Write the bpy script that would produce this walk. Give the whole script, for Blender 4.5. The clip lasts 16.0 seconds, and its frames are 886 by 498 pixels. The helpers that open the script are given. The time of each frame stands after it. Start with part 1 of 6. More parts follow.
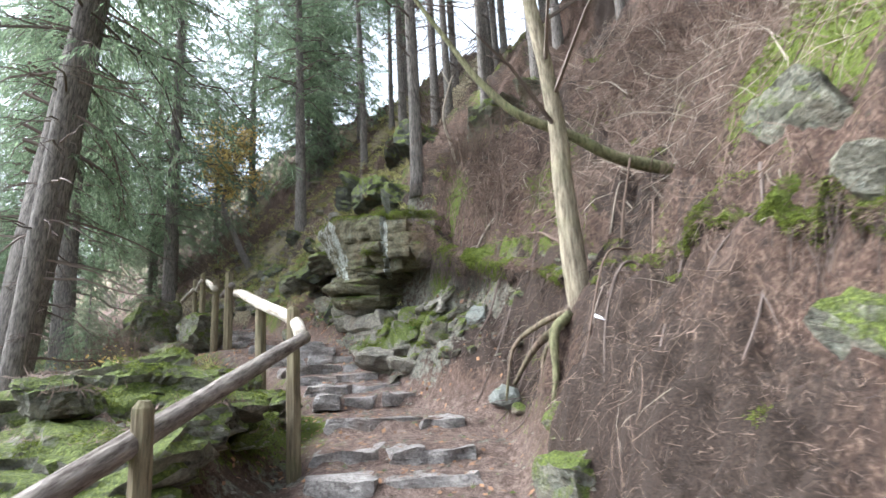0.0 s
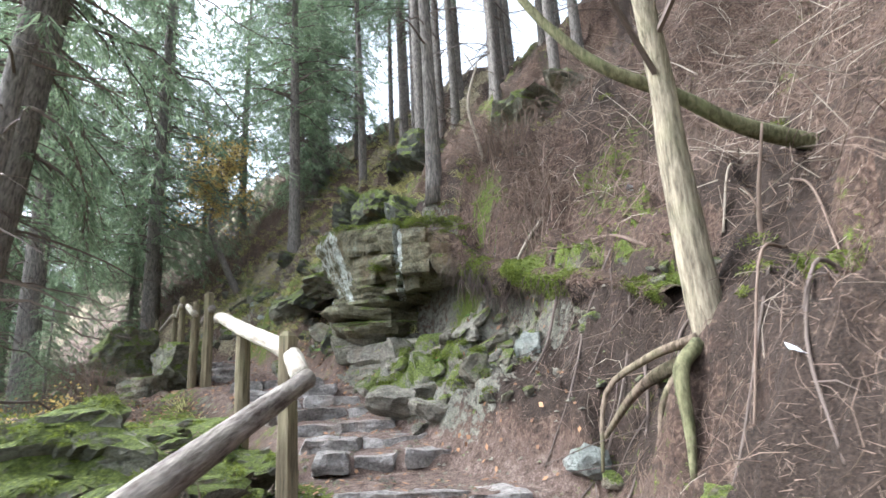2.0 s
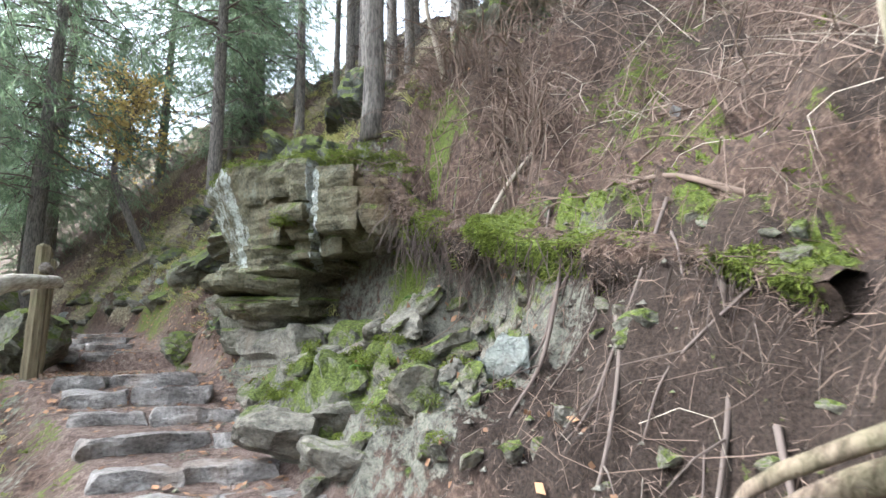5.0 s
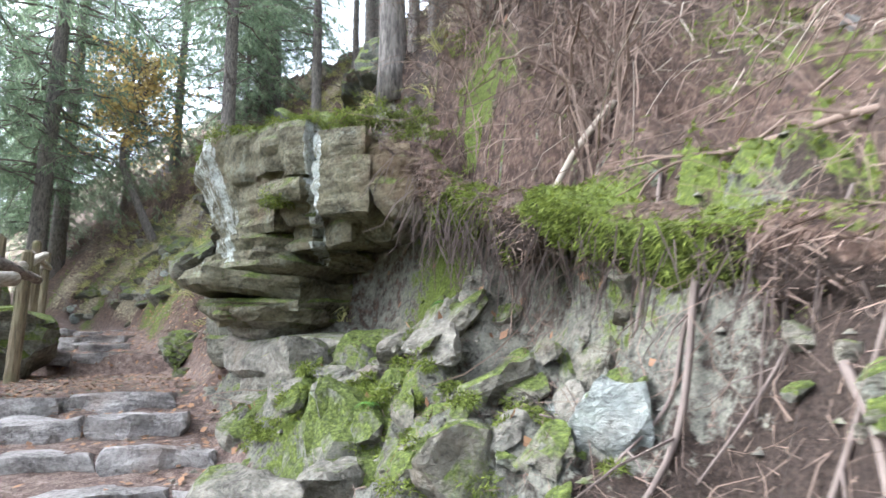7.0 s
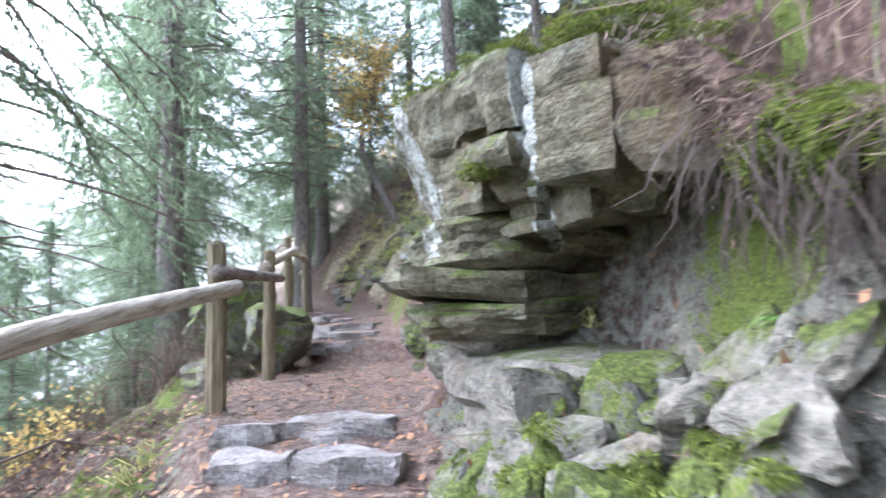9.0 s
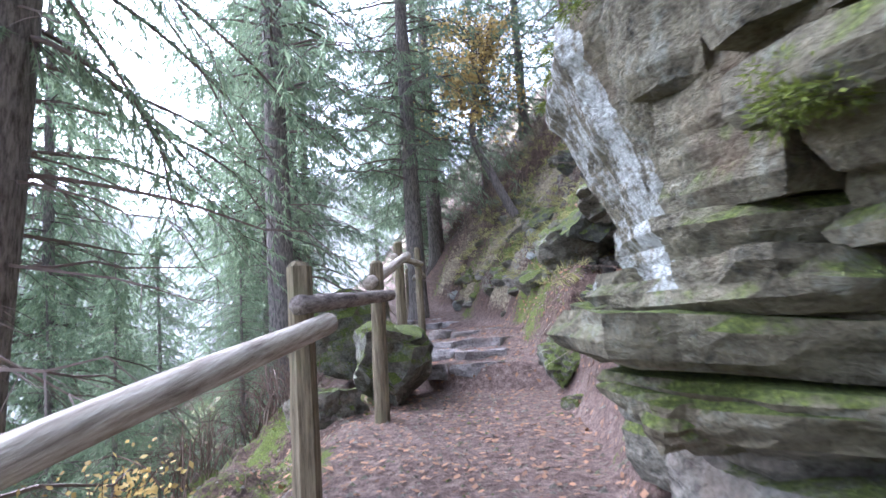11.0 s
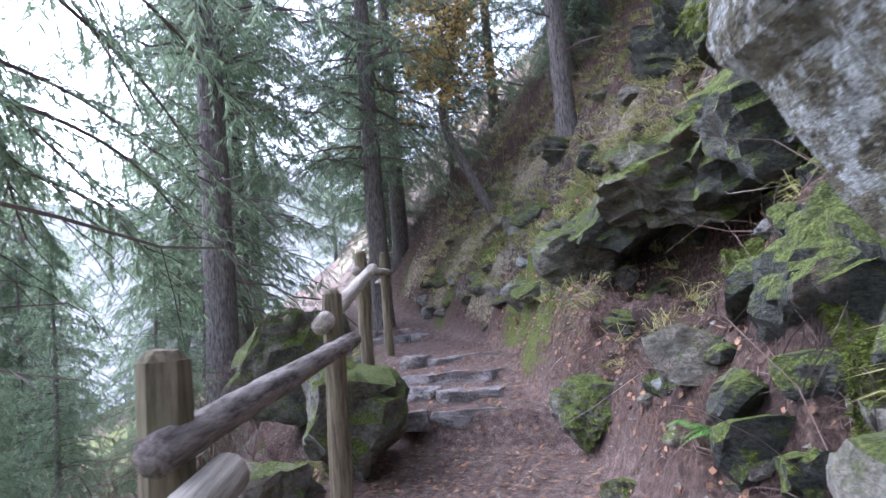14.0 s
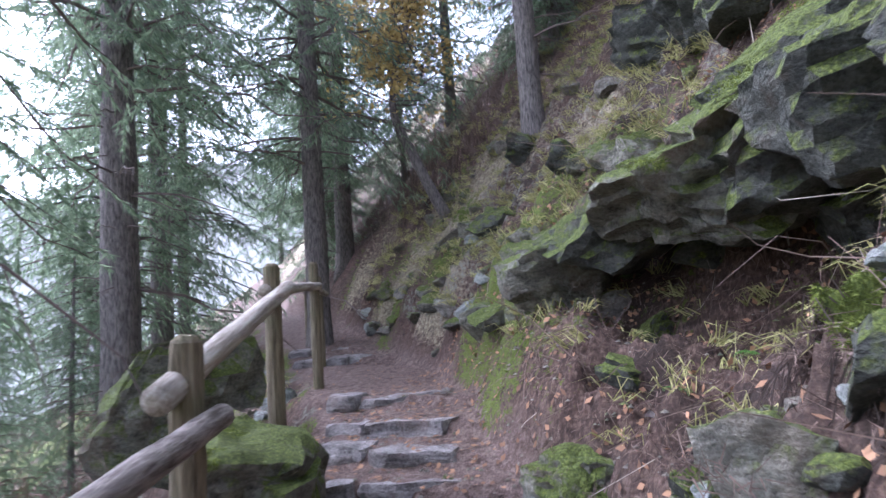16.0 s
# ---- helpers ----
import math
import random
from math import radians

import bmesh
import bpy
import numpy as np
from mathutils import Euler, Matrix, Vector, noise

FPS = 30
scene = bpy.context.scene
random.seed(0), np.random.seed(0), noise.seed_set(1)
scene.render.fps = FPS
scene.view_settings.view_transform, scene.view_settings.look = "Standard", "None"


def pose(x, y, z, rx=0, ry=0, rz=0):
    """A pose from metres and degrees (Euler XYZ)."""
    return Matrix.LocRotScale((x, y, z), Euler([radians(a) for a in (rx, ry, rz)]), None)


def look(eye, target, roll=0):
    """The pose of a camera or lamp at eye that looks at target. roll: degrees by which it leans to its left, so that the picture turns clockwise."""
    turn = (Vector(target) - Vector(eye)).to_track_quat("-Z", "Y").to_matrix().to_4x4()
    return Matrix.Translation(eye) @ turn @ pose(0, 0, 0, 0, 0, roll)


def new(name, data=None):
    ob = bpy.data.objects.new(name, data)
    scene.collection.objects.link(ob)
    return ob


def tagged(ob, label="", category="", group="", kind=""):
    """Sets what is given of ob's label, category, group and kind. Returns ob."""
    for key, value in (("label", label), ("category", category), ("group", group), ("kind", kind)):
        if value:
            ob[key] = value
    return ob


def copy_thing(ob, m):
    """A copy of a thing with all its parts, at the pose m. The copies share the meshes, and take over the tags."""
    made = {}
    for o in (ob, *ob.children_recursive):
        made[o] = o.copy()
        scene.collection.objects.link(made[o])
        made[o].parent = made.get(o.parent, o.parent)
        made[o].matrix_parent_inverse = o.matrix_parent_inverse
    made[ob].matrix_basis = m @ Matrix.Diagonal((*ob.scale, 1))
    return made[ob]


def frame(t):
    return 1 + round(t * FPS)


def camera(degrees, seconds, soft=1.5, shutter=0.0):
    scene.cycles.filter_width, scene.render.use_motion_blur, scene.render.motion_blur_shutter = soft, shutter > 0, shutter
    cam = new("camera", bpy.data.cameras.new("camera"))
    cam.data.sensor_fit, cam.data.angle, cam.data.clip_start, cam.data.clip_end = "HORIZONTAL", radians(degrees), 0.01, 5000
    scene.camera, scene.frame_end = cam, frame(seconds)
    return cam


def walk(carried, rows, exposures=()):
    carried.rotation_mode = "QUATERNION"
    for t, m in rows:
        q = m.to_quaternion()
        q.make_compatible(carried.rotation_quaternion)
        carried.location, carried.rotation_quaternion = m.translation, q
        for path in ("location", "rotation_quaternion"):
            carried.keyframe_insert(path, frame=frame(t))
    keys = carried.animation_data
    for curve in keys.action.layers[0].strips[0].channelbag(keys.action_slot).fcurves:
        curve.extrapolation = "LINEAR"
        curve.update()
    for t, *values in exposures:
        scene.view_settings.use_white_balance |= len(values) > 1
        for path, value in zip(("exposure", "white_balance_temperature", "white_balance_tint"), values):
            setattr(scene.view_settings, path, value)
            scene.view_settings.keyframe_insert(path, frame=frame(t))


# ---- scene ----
cam = camera(72.9, 16.0, soft=1.5, shutter=0.5)
METRES, EYE, TILT, LEAN, TURN = 11.0, 1.5, 12.0, 3.0, 0.0
ROWS = [
    (0.0, 0.0, 0.0, 0.0, -0.0, 0.0, -0.0),
    (0.5, -0.0067, 0.0392, -0.0024, 1.17, -0.61, 1.6),
    (1.0, -0.0231, 0.0739, -0.0038, 1.64, 0.35, 1.46),
    (1.5, -0.0321, 0.1043, -0.01, 0.8, 1.93, -0.46),
    (2.0, -0.0367, 0.1384, -0.0152, -0.75, 2.75, -0.05),
    (2.5, -0.0432, 0.1704, -0.0231, -2.97, 2.1, -0.95),
    (3.0, -0.0443, 0.2047, -0.0236, -6.29, 1.3, -3.82),
    (5.5, -0.0223, 0.362, -0.0233, -5.8, 0.32, -3.03),
    (6.0, -0.0251, 0.3893, -0.0224, -5.72, 0.21, -2.97),
    (6.5, -0.027, 0.4124, -0.0154, -5.58, -0.11, -3.5),
    (7.0, -0.0233, 0.4375, -0.0217, -3.75, -0.86, -2.96),
    (7.5, -0.0204, 0.4677, -0.0196, 0.6, -2.67, 0.05),
    (8.0, -0.0248, 0.4938, -0.0158, 6.4, -3.17, 2.46),
    (8.5, -0.0295, 0.5164, -0.0122, 11.3, -3.73, 2.39),
    (9.0, -0.0328, 0.5509, -0.0158, 18.82, -4.52, 3.65),
    (9.5, -0.0442, 0.5784, -0.0155, 25.46, -4.67, 6.02),
    (10.0, -0.0635, 0.6072, -0.0156, 28.63, -4.71, 6.64),
    (12.5, -0.1547, 0.7434, -0.0139, 28.08, -3.48, 8.35),
    (13.0, -0.1672, 0.76, -0.013, 26.23, -3.59, 8.62),
    (13.5, -0.1852, 0.78, -0.0034, 25.58, -4.69, 8.17),
    (14.0, -0.1941, 0.7989, -0.0041, 25.2, -5.73, 7.51),
    (14.5, -0.2063, 0.831, -0.0082, 24.39, -6.68, 7.28),
    (15.0, -0.2193, 0.8584, -0.0099, 24.25, -6.35, 7.13),
    (15.5, -0.2288, 0.8869, -0.0015, 22.97, -6.24, 6.85),
    (16.0, -0.2417, 0.92, -0.0104, 20.83, -5.83, 5.67),
]
walk(cam, [(t, pose(0, 0, EYE, TILT, LEAN, TURN) @ pose(METRES * x, METRES * y, METRES * z, 90 + pitch, roll, yaw)) for t, x, y, z, yaw, pitch, roll in ROWS],
     exposures=[(0.0, 2.4, 5700, 6), (3.0, 2.55, 5650, 6), (5.5, 2.75, 5650, 5), (7.0, 3.0, 5550, 8), (9.0, 3.35, 5250, 14), (10.0, 3.2, 5150, 18), (12.5, 2.8, 5100, 22), (14.0, 2.55, 5100, 23), (16.0, 2.55, 5100, 23)])

# ---- world and sun ----
world = bpy.data.worlds.new("overcast_sky")
scene.world = world
world.use_nodes = True
wn, wl = world.node_tree.nodes, world.node_tree.links
sky = wn.new("ShaderNodeTexSky")
sky.sky_type = "NISHITA"
sky.sun_disc = False
sky.sun_elevation, sky.sun_rotation = radians(44), radians(-84)
sky.air_density, sky.dust_density, sky.ozone_density = 1.0, 6.0, 1.0
pale = wn.new("ShaderNodeHueSaturation")
pale.inputs["Saturation"].default_value = 0.25
wl.new(sky.outputs[0], pale.inputs["Color"])
wl.new(pale.outputs[0], wn["Background"].inputs[0])
wn["Background"].inputs[1].default_value = 0.15
sun = new("sun", bpy.data.lights.new("sun", "SUN"))
sun.data.energy, sun.data.angle, sun.data.color = 0.55, radians(50), (1.0, 0.97, 0.93)
sun.matrix_world = look((-30 * math.sin(radians(84)), 30 * math.cos(radians(84)), 30 * math.tan(radians(44))), (0, 0, 0))


# ---- materials ----
def material(name, rough=0.9):
    m = bpy.data.materials.new(name)
    m.use_nodes = True
    n = m.node_tree.nodes
    b = n["Principled BSDF"]
    b.inputs["Roughness"].default_value = rough
    b.inputs["Specular IOR Level"].default_value = 0.25
    return m, n, m.node_tree.links, b


def coords(n, l, world_space=False):
    if world_space:
        return n.new("ShaderNodeNewGeometry").outputs["Position"]
    return n.new("ShaderNodeTexCoord").outputs["Object"]


def noise_tex(n, l, vec, scale, detail=4.0, rough=0.6, stretch=None):
    if stretch:
        mp = n.new("ShaderNodeMapping")
        mp.inputs["Scale"].default_value = stretch
        l.new(vec, mp.inputs["Vector"])
        vec = mp.outputs[0]
    t = n.new("ShaderNodeTexNoise")
    t.inputs["Scale"].default_value, t.inputs["Detail"].default_value, t.inputs["Roughness"].default_value = scale, detail, rough
    l.new(vec, t.inputs["Vector"])
    return t.outputs["Fac"]


def ramp(n, l, fac, *stops):
    r = n.new("ShaderNodeValToRGB")
    e = r.color_ramp.elements
    while len(e) < len(stops):
        e.new(0.5)
    for el, (p, c) in zip(e, stops):
        el.position, el.color = p, (*c, 1) if len(c) == 3 else c
    l.new(fac, r.inputs[0])
    return r.outputs[0]


def mixc(n, l, fac, a, b, mode="MIX"):
    x = n.new("ShaderNodeMix")
    x.data_type, x.blend_type = "RGBA", mode
    for sock, v in ((x.inputs[0], fac), (x.inputs[6], a), (x.inputs[7], b)):
        if isinstance(v, (int, float)):
            sock.default_value = v
        elif isinstance(v, tuple):
            sock.default_value = (*v, 1)
        else:
            l.new(v, sock)
    return x.outputs[2]


def maths(n, l, op, a, b=0.0, clamp=False):
    x = n.new("ShaderNodeMath")
    x.operation, x.use_clamp = op, clamp
    for sock, v in zip(x.inputs, (a, b)):
        if isinstance(v, (int, float)):
            sock.default_value = v
        else:
            l.new(v, sock)
    return x.outputs[0]


def bump(n, l, b, height, strength=0.5, dist=0.02):
    x = n.new("ShaderNodeBump")
    x.inputs["Strength"].default_value, x.inputs["Distance"].default_value = strength, dist
    l.new(height, x.inputs["Height"])
    l.new(x.outputs[0], b.inputs["Normal"])


G = lambda *c: (c[0], c[0], c[0])


def rock_material(name, dark, light, moss_amount=0.5, lichen=0.3):
    m, n, l, b = material(name, 0.85)
    p = coords(n, l, True)
    big = noise_tex(n, l, p, 2.2, 5)
    fine = noise_tex(n, l, p, 38.0, 6, 0.7)
    strat = noise_tex(n, l, p, 5.0, 6, 0.7, (1.0, 1.0, 2.2))
    mid = noise_tex(n, l, p, 16.0, 5, 0.7)
    c = ramp(n, l, maths(n, l, "ADD", maths(n, l, "MULTIPLY", strat, 0.55), maths(n, l, "MULTIPLY", fine, 0.45)), (0.36, dark), (0.66, light))
    lich = ramp(n, l, noise_tex(n, l, p, 7.0, 6, 0.75), (0.55, (0, 0, 0)), (0.66, (1, 1, 1)))
    c = mixc(n, l, maths(n, l, "MULTIPLY", lich, lichen), c, (0.40, 0.43, 0.36))
    rust = ramp(n, l, noise_tex(n, l, p, 1.6, 4), (0.56, (0, 0, 0)), (0.7, (1, 1, 1)))
    c = mixc(n, l, maths(n, l, "MULTIPLY", rust, 0.45), c, (0.16, 0.09, 0.05))
    g = n.new("ShaderNodeNewGeometry")
    sx = n.new("ShaderNodeSeparateXYZ")
    l.new(g.outputs["Normal"], sx.inputs[0])
    up = maths(n, l, "ADD", maths(n, l, "MULTIPLY", sx.outputs[2], 0.38), maths(n, l, "ADD", maths(n, l, "MULTIPLY", big, 0.95), maths(n, l, "MULTIPLY", mid, 0.62)))
    mk = ramp(n, l, maths(n, l, "ADD", up, moss_amount - 0.5), (0.80, (0, 0, 0)), (0.96, (1, 1, 1)))
    mossc = ramp(n, l, noise_tex(n, l, p, 55.0, 4, 0.7), (0.3, (0.03, 0.038, 0.01)), (0.52, (0.095, 0.118, 0.024)), (0.72, (0.22, 0.25, 0.055)))
    c = mixc(n, l, mk, c, mossc)
    l.new(c, b.inputs["Base Color"])
    bump(n, l, b, maths(n, l, "ADD", maths(n, l, "ADD", fine, mid), maths(n, l, "MULTIPLY", strat, 2.0)), 0.9, 0.04)
    return m


def bark_material(name, dark, light, stretch=(1, 1, 0.22), green=0.0):
    m, n, l, b = material(name, 0.92)
    p = coords(n, l)
    f = noise_tex(n, l, p, 34.0, 6, 0.7, stretch)
    big = noise_tex(n, l, p, 3.0, 4)
    c = ramp(n, l, f, (0.36, dark), (0.62, light))
    gr = ramp(n, l, big, (0.5, (0, 0, 0)), (0.68, (1, 1, 1)))
    c = mixc(n, l, maths(n, l, "MULTIPLY", gr, green), c, (0.15, 0.17, 0.07))
    l.new(c, b.inputs["Base Color"])
    bump(n, l, b, f, 0.9, 0.02)
    return m


def plain_material(name, a, c2, scale=12.0, rough=0.85, trans=0.0, random_obj=False):
    """Two tones that vary from island to island and by a fine grain."""
    m, n, l, b = material(name, rough)
    g = n.new("ShaderNodeNewGeometry")
    f = noise_tex(n, l, coords(n, l, True), scale, 3)
    v = maths(n, l, "ADD", maths(n, l, "MULTIPLY", g.outputs["Random Per Island"], 0.6), maths(n, l, "MULTIPLY", f, 0.5))
    l.new(ramp(n, l, v, (0.15, a), (0.85, c2)), b.inputs["Base Color"])
    if trans:
        t = n.new("ShaderNodeBsdfTranslucent")
        l.new(ramp(n, l, v, (0.15, a), (0.85, c2)), t.inputs["Color"])
        mx = n.new("ShaderNodeMixShader")
        mx.inputs[0].default_value = trans
        l.new(b.outputs[0], mx.inputs[1])
        l.new(t.outputs[0], mx.inputs[2])
        l.new(mx.outputs[0], n["Material Output"].inputs[0])
    return m


def ground_material():
    m, n, l, b = material("forest_floor", 0.95)
    p = coords(n, l, True)
    fine = noise_tex(n, l, p, 70.0, 5, 0.75)
    mid = noise_tex(n, l, p, 14.0, 5, 0.7)
    big = noise_tex(n, l, p, 1.3, 4)
    fib = noise_tex(n, l, p, 45.0, 4, 0.7, (1.0, 0.25, 0.35))
    fibx = noise_tex(n, l, p, 45.0, 4, 0.7, (0.25, 1.0, 0.5))
    f = maths(n, l, "ADD", maths(n, l, "MULTIPLY", fib, 0.5), maths(n, l, "MULTIPLY", fibx, 0.5))
    litter = ramp(n, l, f, (0.36, (0.012, 0.008, 0.006)), (0.5, (0.075, 0.046, 0.034)), (0.62, (0.20, 0.138, 0.104)))
    litter = mixc(n, l, ramp(n, l, mid, (0.42, (0, 0, 0)), (0.7, (0.7, 0.7, 0.7))), litter, (0.095, 0.054, 0.039))
    litter = mixc(n, l, ramp(n, l, big, (0.46, (0, 0, 0)), (0.7, (0.45, 0.45, 0.45))), litter, (0.062, 0.047, 0.036))
    at = lambda k: attribute(n, k)
    soil = ramp(n, l, maths(n, l, "ADD", maths(n, l, "MULTIPLY", fine, 0.5), maths(n, l, "MULTIPLY", mid, 0.5)),
                (0.36, (0.032, 0.02, 0.016)), (0.5, (0.15, 0.103, 0.084)), (0.66, (0.34, 0.265, 0.23)))
    c = mixc(n, l, at("path"), litter, soil)
    # dark earth tone that also carries painted shade of recesses and hollows
    humus_shade = ramp(n, l, fine, (0.35, (0.018, 0.012, 0.009)), (0.65, (0.062, 0.042, 0.032)))
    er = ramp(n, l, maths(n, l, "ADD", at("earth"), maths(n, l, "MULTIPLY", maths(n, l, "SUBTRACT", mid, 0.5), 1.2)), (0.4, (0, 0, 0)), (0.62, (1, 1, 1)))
    c = mixc(n, l, er, c, humus_shade)
    stone = ramp(n, l, maths(n, l, "ADD", maths(n, l, "MULTIPLY", fine, 0.4), maths(n, l, "MULTIPLY", mid, 0.6)),
                 (0.38, (0.03, 0.028, 0.022)), (0.62, (0.25, 0.235, 0.19)))
    # dry straw tone, its paleness partly stands in for haze
    dry = ramp(n, l, f, (0.36, (0.09, 0.07, 0.045)), (0.5, (0.26, 0.215, 0.14)), (0.64, (0.5, 0.43, 0.29)))
    st = ramp(n, l, maths(n, l, "ADD", at("straw"), maths(n, l, "MULTIPLY", maths(n, l, "SUBTRACT", mid, 0.5), 1.2)), (0.4, (0, 0, 0)), (0.62, (1, 1, 1)))
    c = mixc(n, l, st, c, dry)
    rk = ramp(n, l, maths(n, l, "ADD", at("rock"), maths(n, l, "MULTIPLY", maths(n, l, "SUBTRACT", mid, 0.5), 1.4)), (0.45, (0, 0, 0)), (0.6, (1, 1, 1)))
    c = mixc(n, l, rk, c, stone)
    mossc = ramp(n, l, fine, (0.3, (0.04, 0.052, 0.012)), (0.52, (0.10, 0.125, 0.022)), (0.72, (0.22, 0.245, 0.05)))
    mk = ramp(n, l, maths(n, l, "ADD", at("moss"), maths(n, l, "MULTIPLY", maths(n, l, "SUBTRACT", mid, 0.5), 1.5)), (0.46, (0, 0, 0)), (0.62, (1, 1, 1)))
    c = mixc(n, l, mk, c, mossc)
    l.new(c, b.inputs["Base Color"])
    bump(n, l, b, maths(n, l, "ADD", maths(n, l, "ADD", fine, f), mid), 0.8, 0.03)
    return m


def attribute(n, key):
    a = n.new("ShaderNodeAttribute")
    a.attribute_name = key
    return a.outputs["Fac"]


M_GROUND = ground_material()
M_ROCK = rock_material("grey_schist", (0.038, 0.034, 0.025), (0.38, 0.355, 0.28), 0.38, 0.35)
M_ROCK_MOSS = rock_material("mossy_schist", (0.026, 0.026, 0.02), (0.31, 0.29, 0.225), 0.49, 0.3)
M_ROCK_BARE = rock_material("bare_schist", (0.05, 0.044, 0.035), (0.36, 0.325, 0.265), 0.2, 0.2)
M_ROCK_FOOT = rock_material("bedded_schist", (0.035, 0.03, 0.023), (0.30, 0.27, 0.21), 0.40, 0.30)
# darker schist: shade of the hollow and steep bank put into its colour
M_ROCK_SHADED = rock_material("shade_dark_schist", (0.012, 0.013, 0.011), (0.13, 0.13, 0.105), 0.50, 0.12)
M_ROCK_PALE = rock_material("lichen_schist", (0.10, 0.103, 0.093), (0.40, 0.415, 0.38), 0.2, 0.5)
def outcrop_material():
    """Layered schist with white streaks down its face and a pale crust on the side towards the path."""
    m = rock_material("outcrop_schist", (0.022, 0.019, 0.011), (0.27, 0.24, 0.155), 0.36, 0.28)
    n, l = m.node_tree.nodes, m.node_tree.links
    b = n["Principled BSDF"]
    old = b.inputs["Base Color"].links[0].from_socket
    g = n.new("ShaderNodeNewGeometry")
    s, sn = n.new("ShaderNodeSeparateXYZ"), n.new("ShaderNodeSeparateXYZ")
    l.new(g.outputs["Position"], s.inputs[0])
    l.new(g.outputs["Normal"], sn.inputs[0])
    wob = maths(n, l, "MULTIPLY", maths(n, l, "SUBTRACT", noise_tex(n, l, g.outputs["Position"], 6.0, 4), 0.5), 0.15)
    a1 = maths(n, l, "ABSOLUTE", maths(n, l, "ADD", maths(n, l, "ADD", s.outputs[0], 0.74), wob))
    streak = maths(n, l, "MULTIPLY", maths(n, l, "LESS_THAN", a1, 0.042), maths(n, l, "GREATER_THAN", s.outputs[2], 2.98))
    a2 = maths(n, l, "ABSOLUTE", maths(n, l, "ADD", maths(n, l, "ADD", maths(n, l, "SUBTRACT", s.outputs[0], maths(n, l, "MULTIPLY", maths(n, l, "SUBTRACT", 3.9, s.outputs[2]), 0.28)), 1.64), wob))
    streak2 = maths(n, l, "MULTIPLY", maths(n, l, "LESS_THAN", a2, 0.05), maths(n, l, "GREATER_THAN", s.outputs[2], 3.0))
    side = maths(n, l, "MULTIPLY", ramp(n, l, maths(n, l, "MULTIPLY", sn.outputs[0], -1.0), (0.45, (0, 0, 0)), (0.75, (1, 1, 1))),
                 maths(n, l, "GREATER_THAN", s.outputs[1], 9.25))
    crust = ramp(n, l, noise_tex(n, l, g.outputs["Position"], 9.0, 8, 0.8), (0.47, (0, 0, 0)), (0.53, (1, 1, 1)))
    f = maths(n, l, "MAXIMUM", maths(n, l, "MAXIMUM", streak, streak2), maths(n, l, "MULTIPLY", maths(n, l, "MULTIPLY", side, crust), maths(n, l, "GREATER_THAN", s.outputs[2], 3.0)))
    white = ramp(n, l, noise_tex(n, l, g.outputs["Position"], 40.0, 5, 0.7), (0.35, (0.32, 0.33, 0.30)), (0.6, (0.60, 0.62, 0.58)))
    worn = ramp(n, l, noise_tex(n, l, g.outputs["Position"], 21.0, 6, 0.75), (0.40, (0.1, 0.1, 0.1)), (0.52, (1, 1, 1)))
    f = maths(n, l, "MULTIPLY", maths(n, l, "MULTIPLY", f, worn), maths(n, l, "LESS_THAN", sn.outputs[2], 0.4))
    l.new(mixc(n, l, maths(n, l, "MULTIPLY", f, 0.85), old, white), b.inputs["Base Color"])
    return m


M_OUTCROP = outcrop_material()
M_STEP = rock_material("step_stone", (0.08, 0.07, 0.066), (0.52, 0.47, 0.44), -0.1, 0.12)
M_BARK = bark_material("spruce_bark", (0.06, 0.052, 0.047), (0.23, 0.20, 0.18))
M_BARK_PALE = bark_material("pale_bark", (0.10, 0.08, 0.056), (0.34, 0.285, 0.205), (1, 1, 0.15), 0.25)
M_BARK_MOSS = bark_material("mossy_bark", (0.065, 0.062, 0.03), (0.19, 0.175, 0.095), (1, 1, 0.3), 0.6)
M_RAIL = bark_material("weathered_log", (0.065, 0.048, 0.040), (0.29, 0.25, 0.22), (1, 1, 0.16), 0.12)
M_RAIL_PALE = bark_material("peeled_log", (0.20, 0.16, 0.125), (0.50, 0.45, 0.375), (1, 1, 0.08), 0.05)
M_POST = bark_material("post_wood", (0.075, 0.058, 0.036), (0.24, 0.195, 0.125), (1, 1, 0.08), 0.35)
M_TWIG = plain_material("dead_twigs", (0.058, 0.039, 0.03), (0.22, 0.155, 0.12))
M_TWIG_PALE = plain_material("bleached_sticks", (0.17, 0.13, 0.10), (0.40, 0.34, 0.275))
M_DEAD = plain_material("dead_branches", (0.06, 0.045, 0.04), (0.17, 0.13, 0.11))
M_NEEDLE = plain_material("spruce_needles", (0.11, 0.155, 0.095), (0.25, 0.315, 0.19), 3.0, 0.6, 0.55)
M_LEAF_YELLOW = plain_material("autumn_leaves", (0.30, 0.20, 0.06), (0.58, 0.44, 0.17), 3.0, 0.7, 0.4)
M_LITTER = plain_material("fallen_leaves", (0.10, 0.055, 0.035), (0.36, 0.20, 0.11), 9.0, 0.8)
M_MOSS = plain_material("moss_tufts", (0.03, 0.042, 0.008), (0.205, 0.24, 0.045), 6.0, 0.9, 0.3)
M_GRASS = plain_material("grass_blades", (0.16, 0.17, 0.04), (0.50, 0.46, 0.20), 6.0, 0.8, 0.3)
M_FERN = plain_material("green_leaves", (0.05, 0.13, 0.02), (0.16, 0.30, 0.06), 6.0, 0.6, 0.35)
M_ROOT = bark_material("root_bark", (0.06, 0.042, 0.03), (0.22, 0.165, 0.12), (1, 1, 0.2), 0.35)
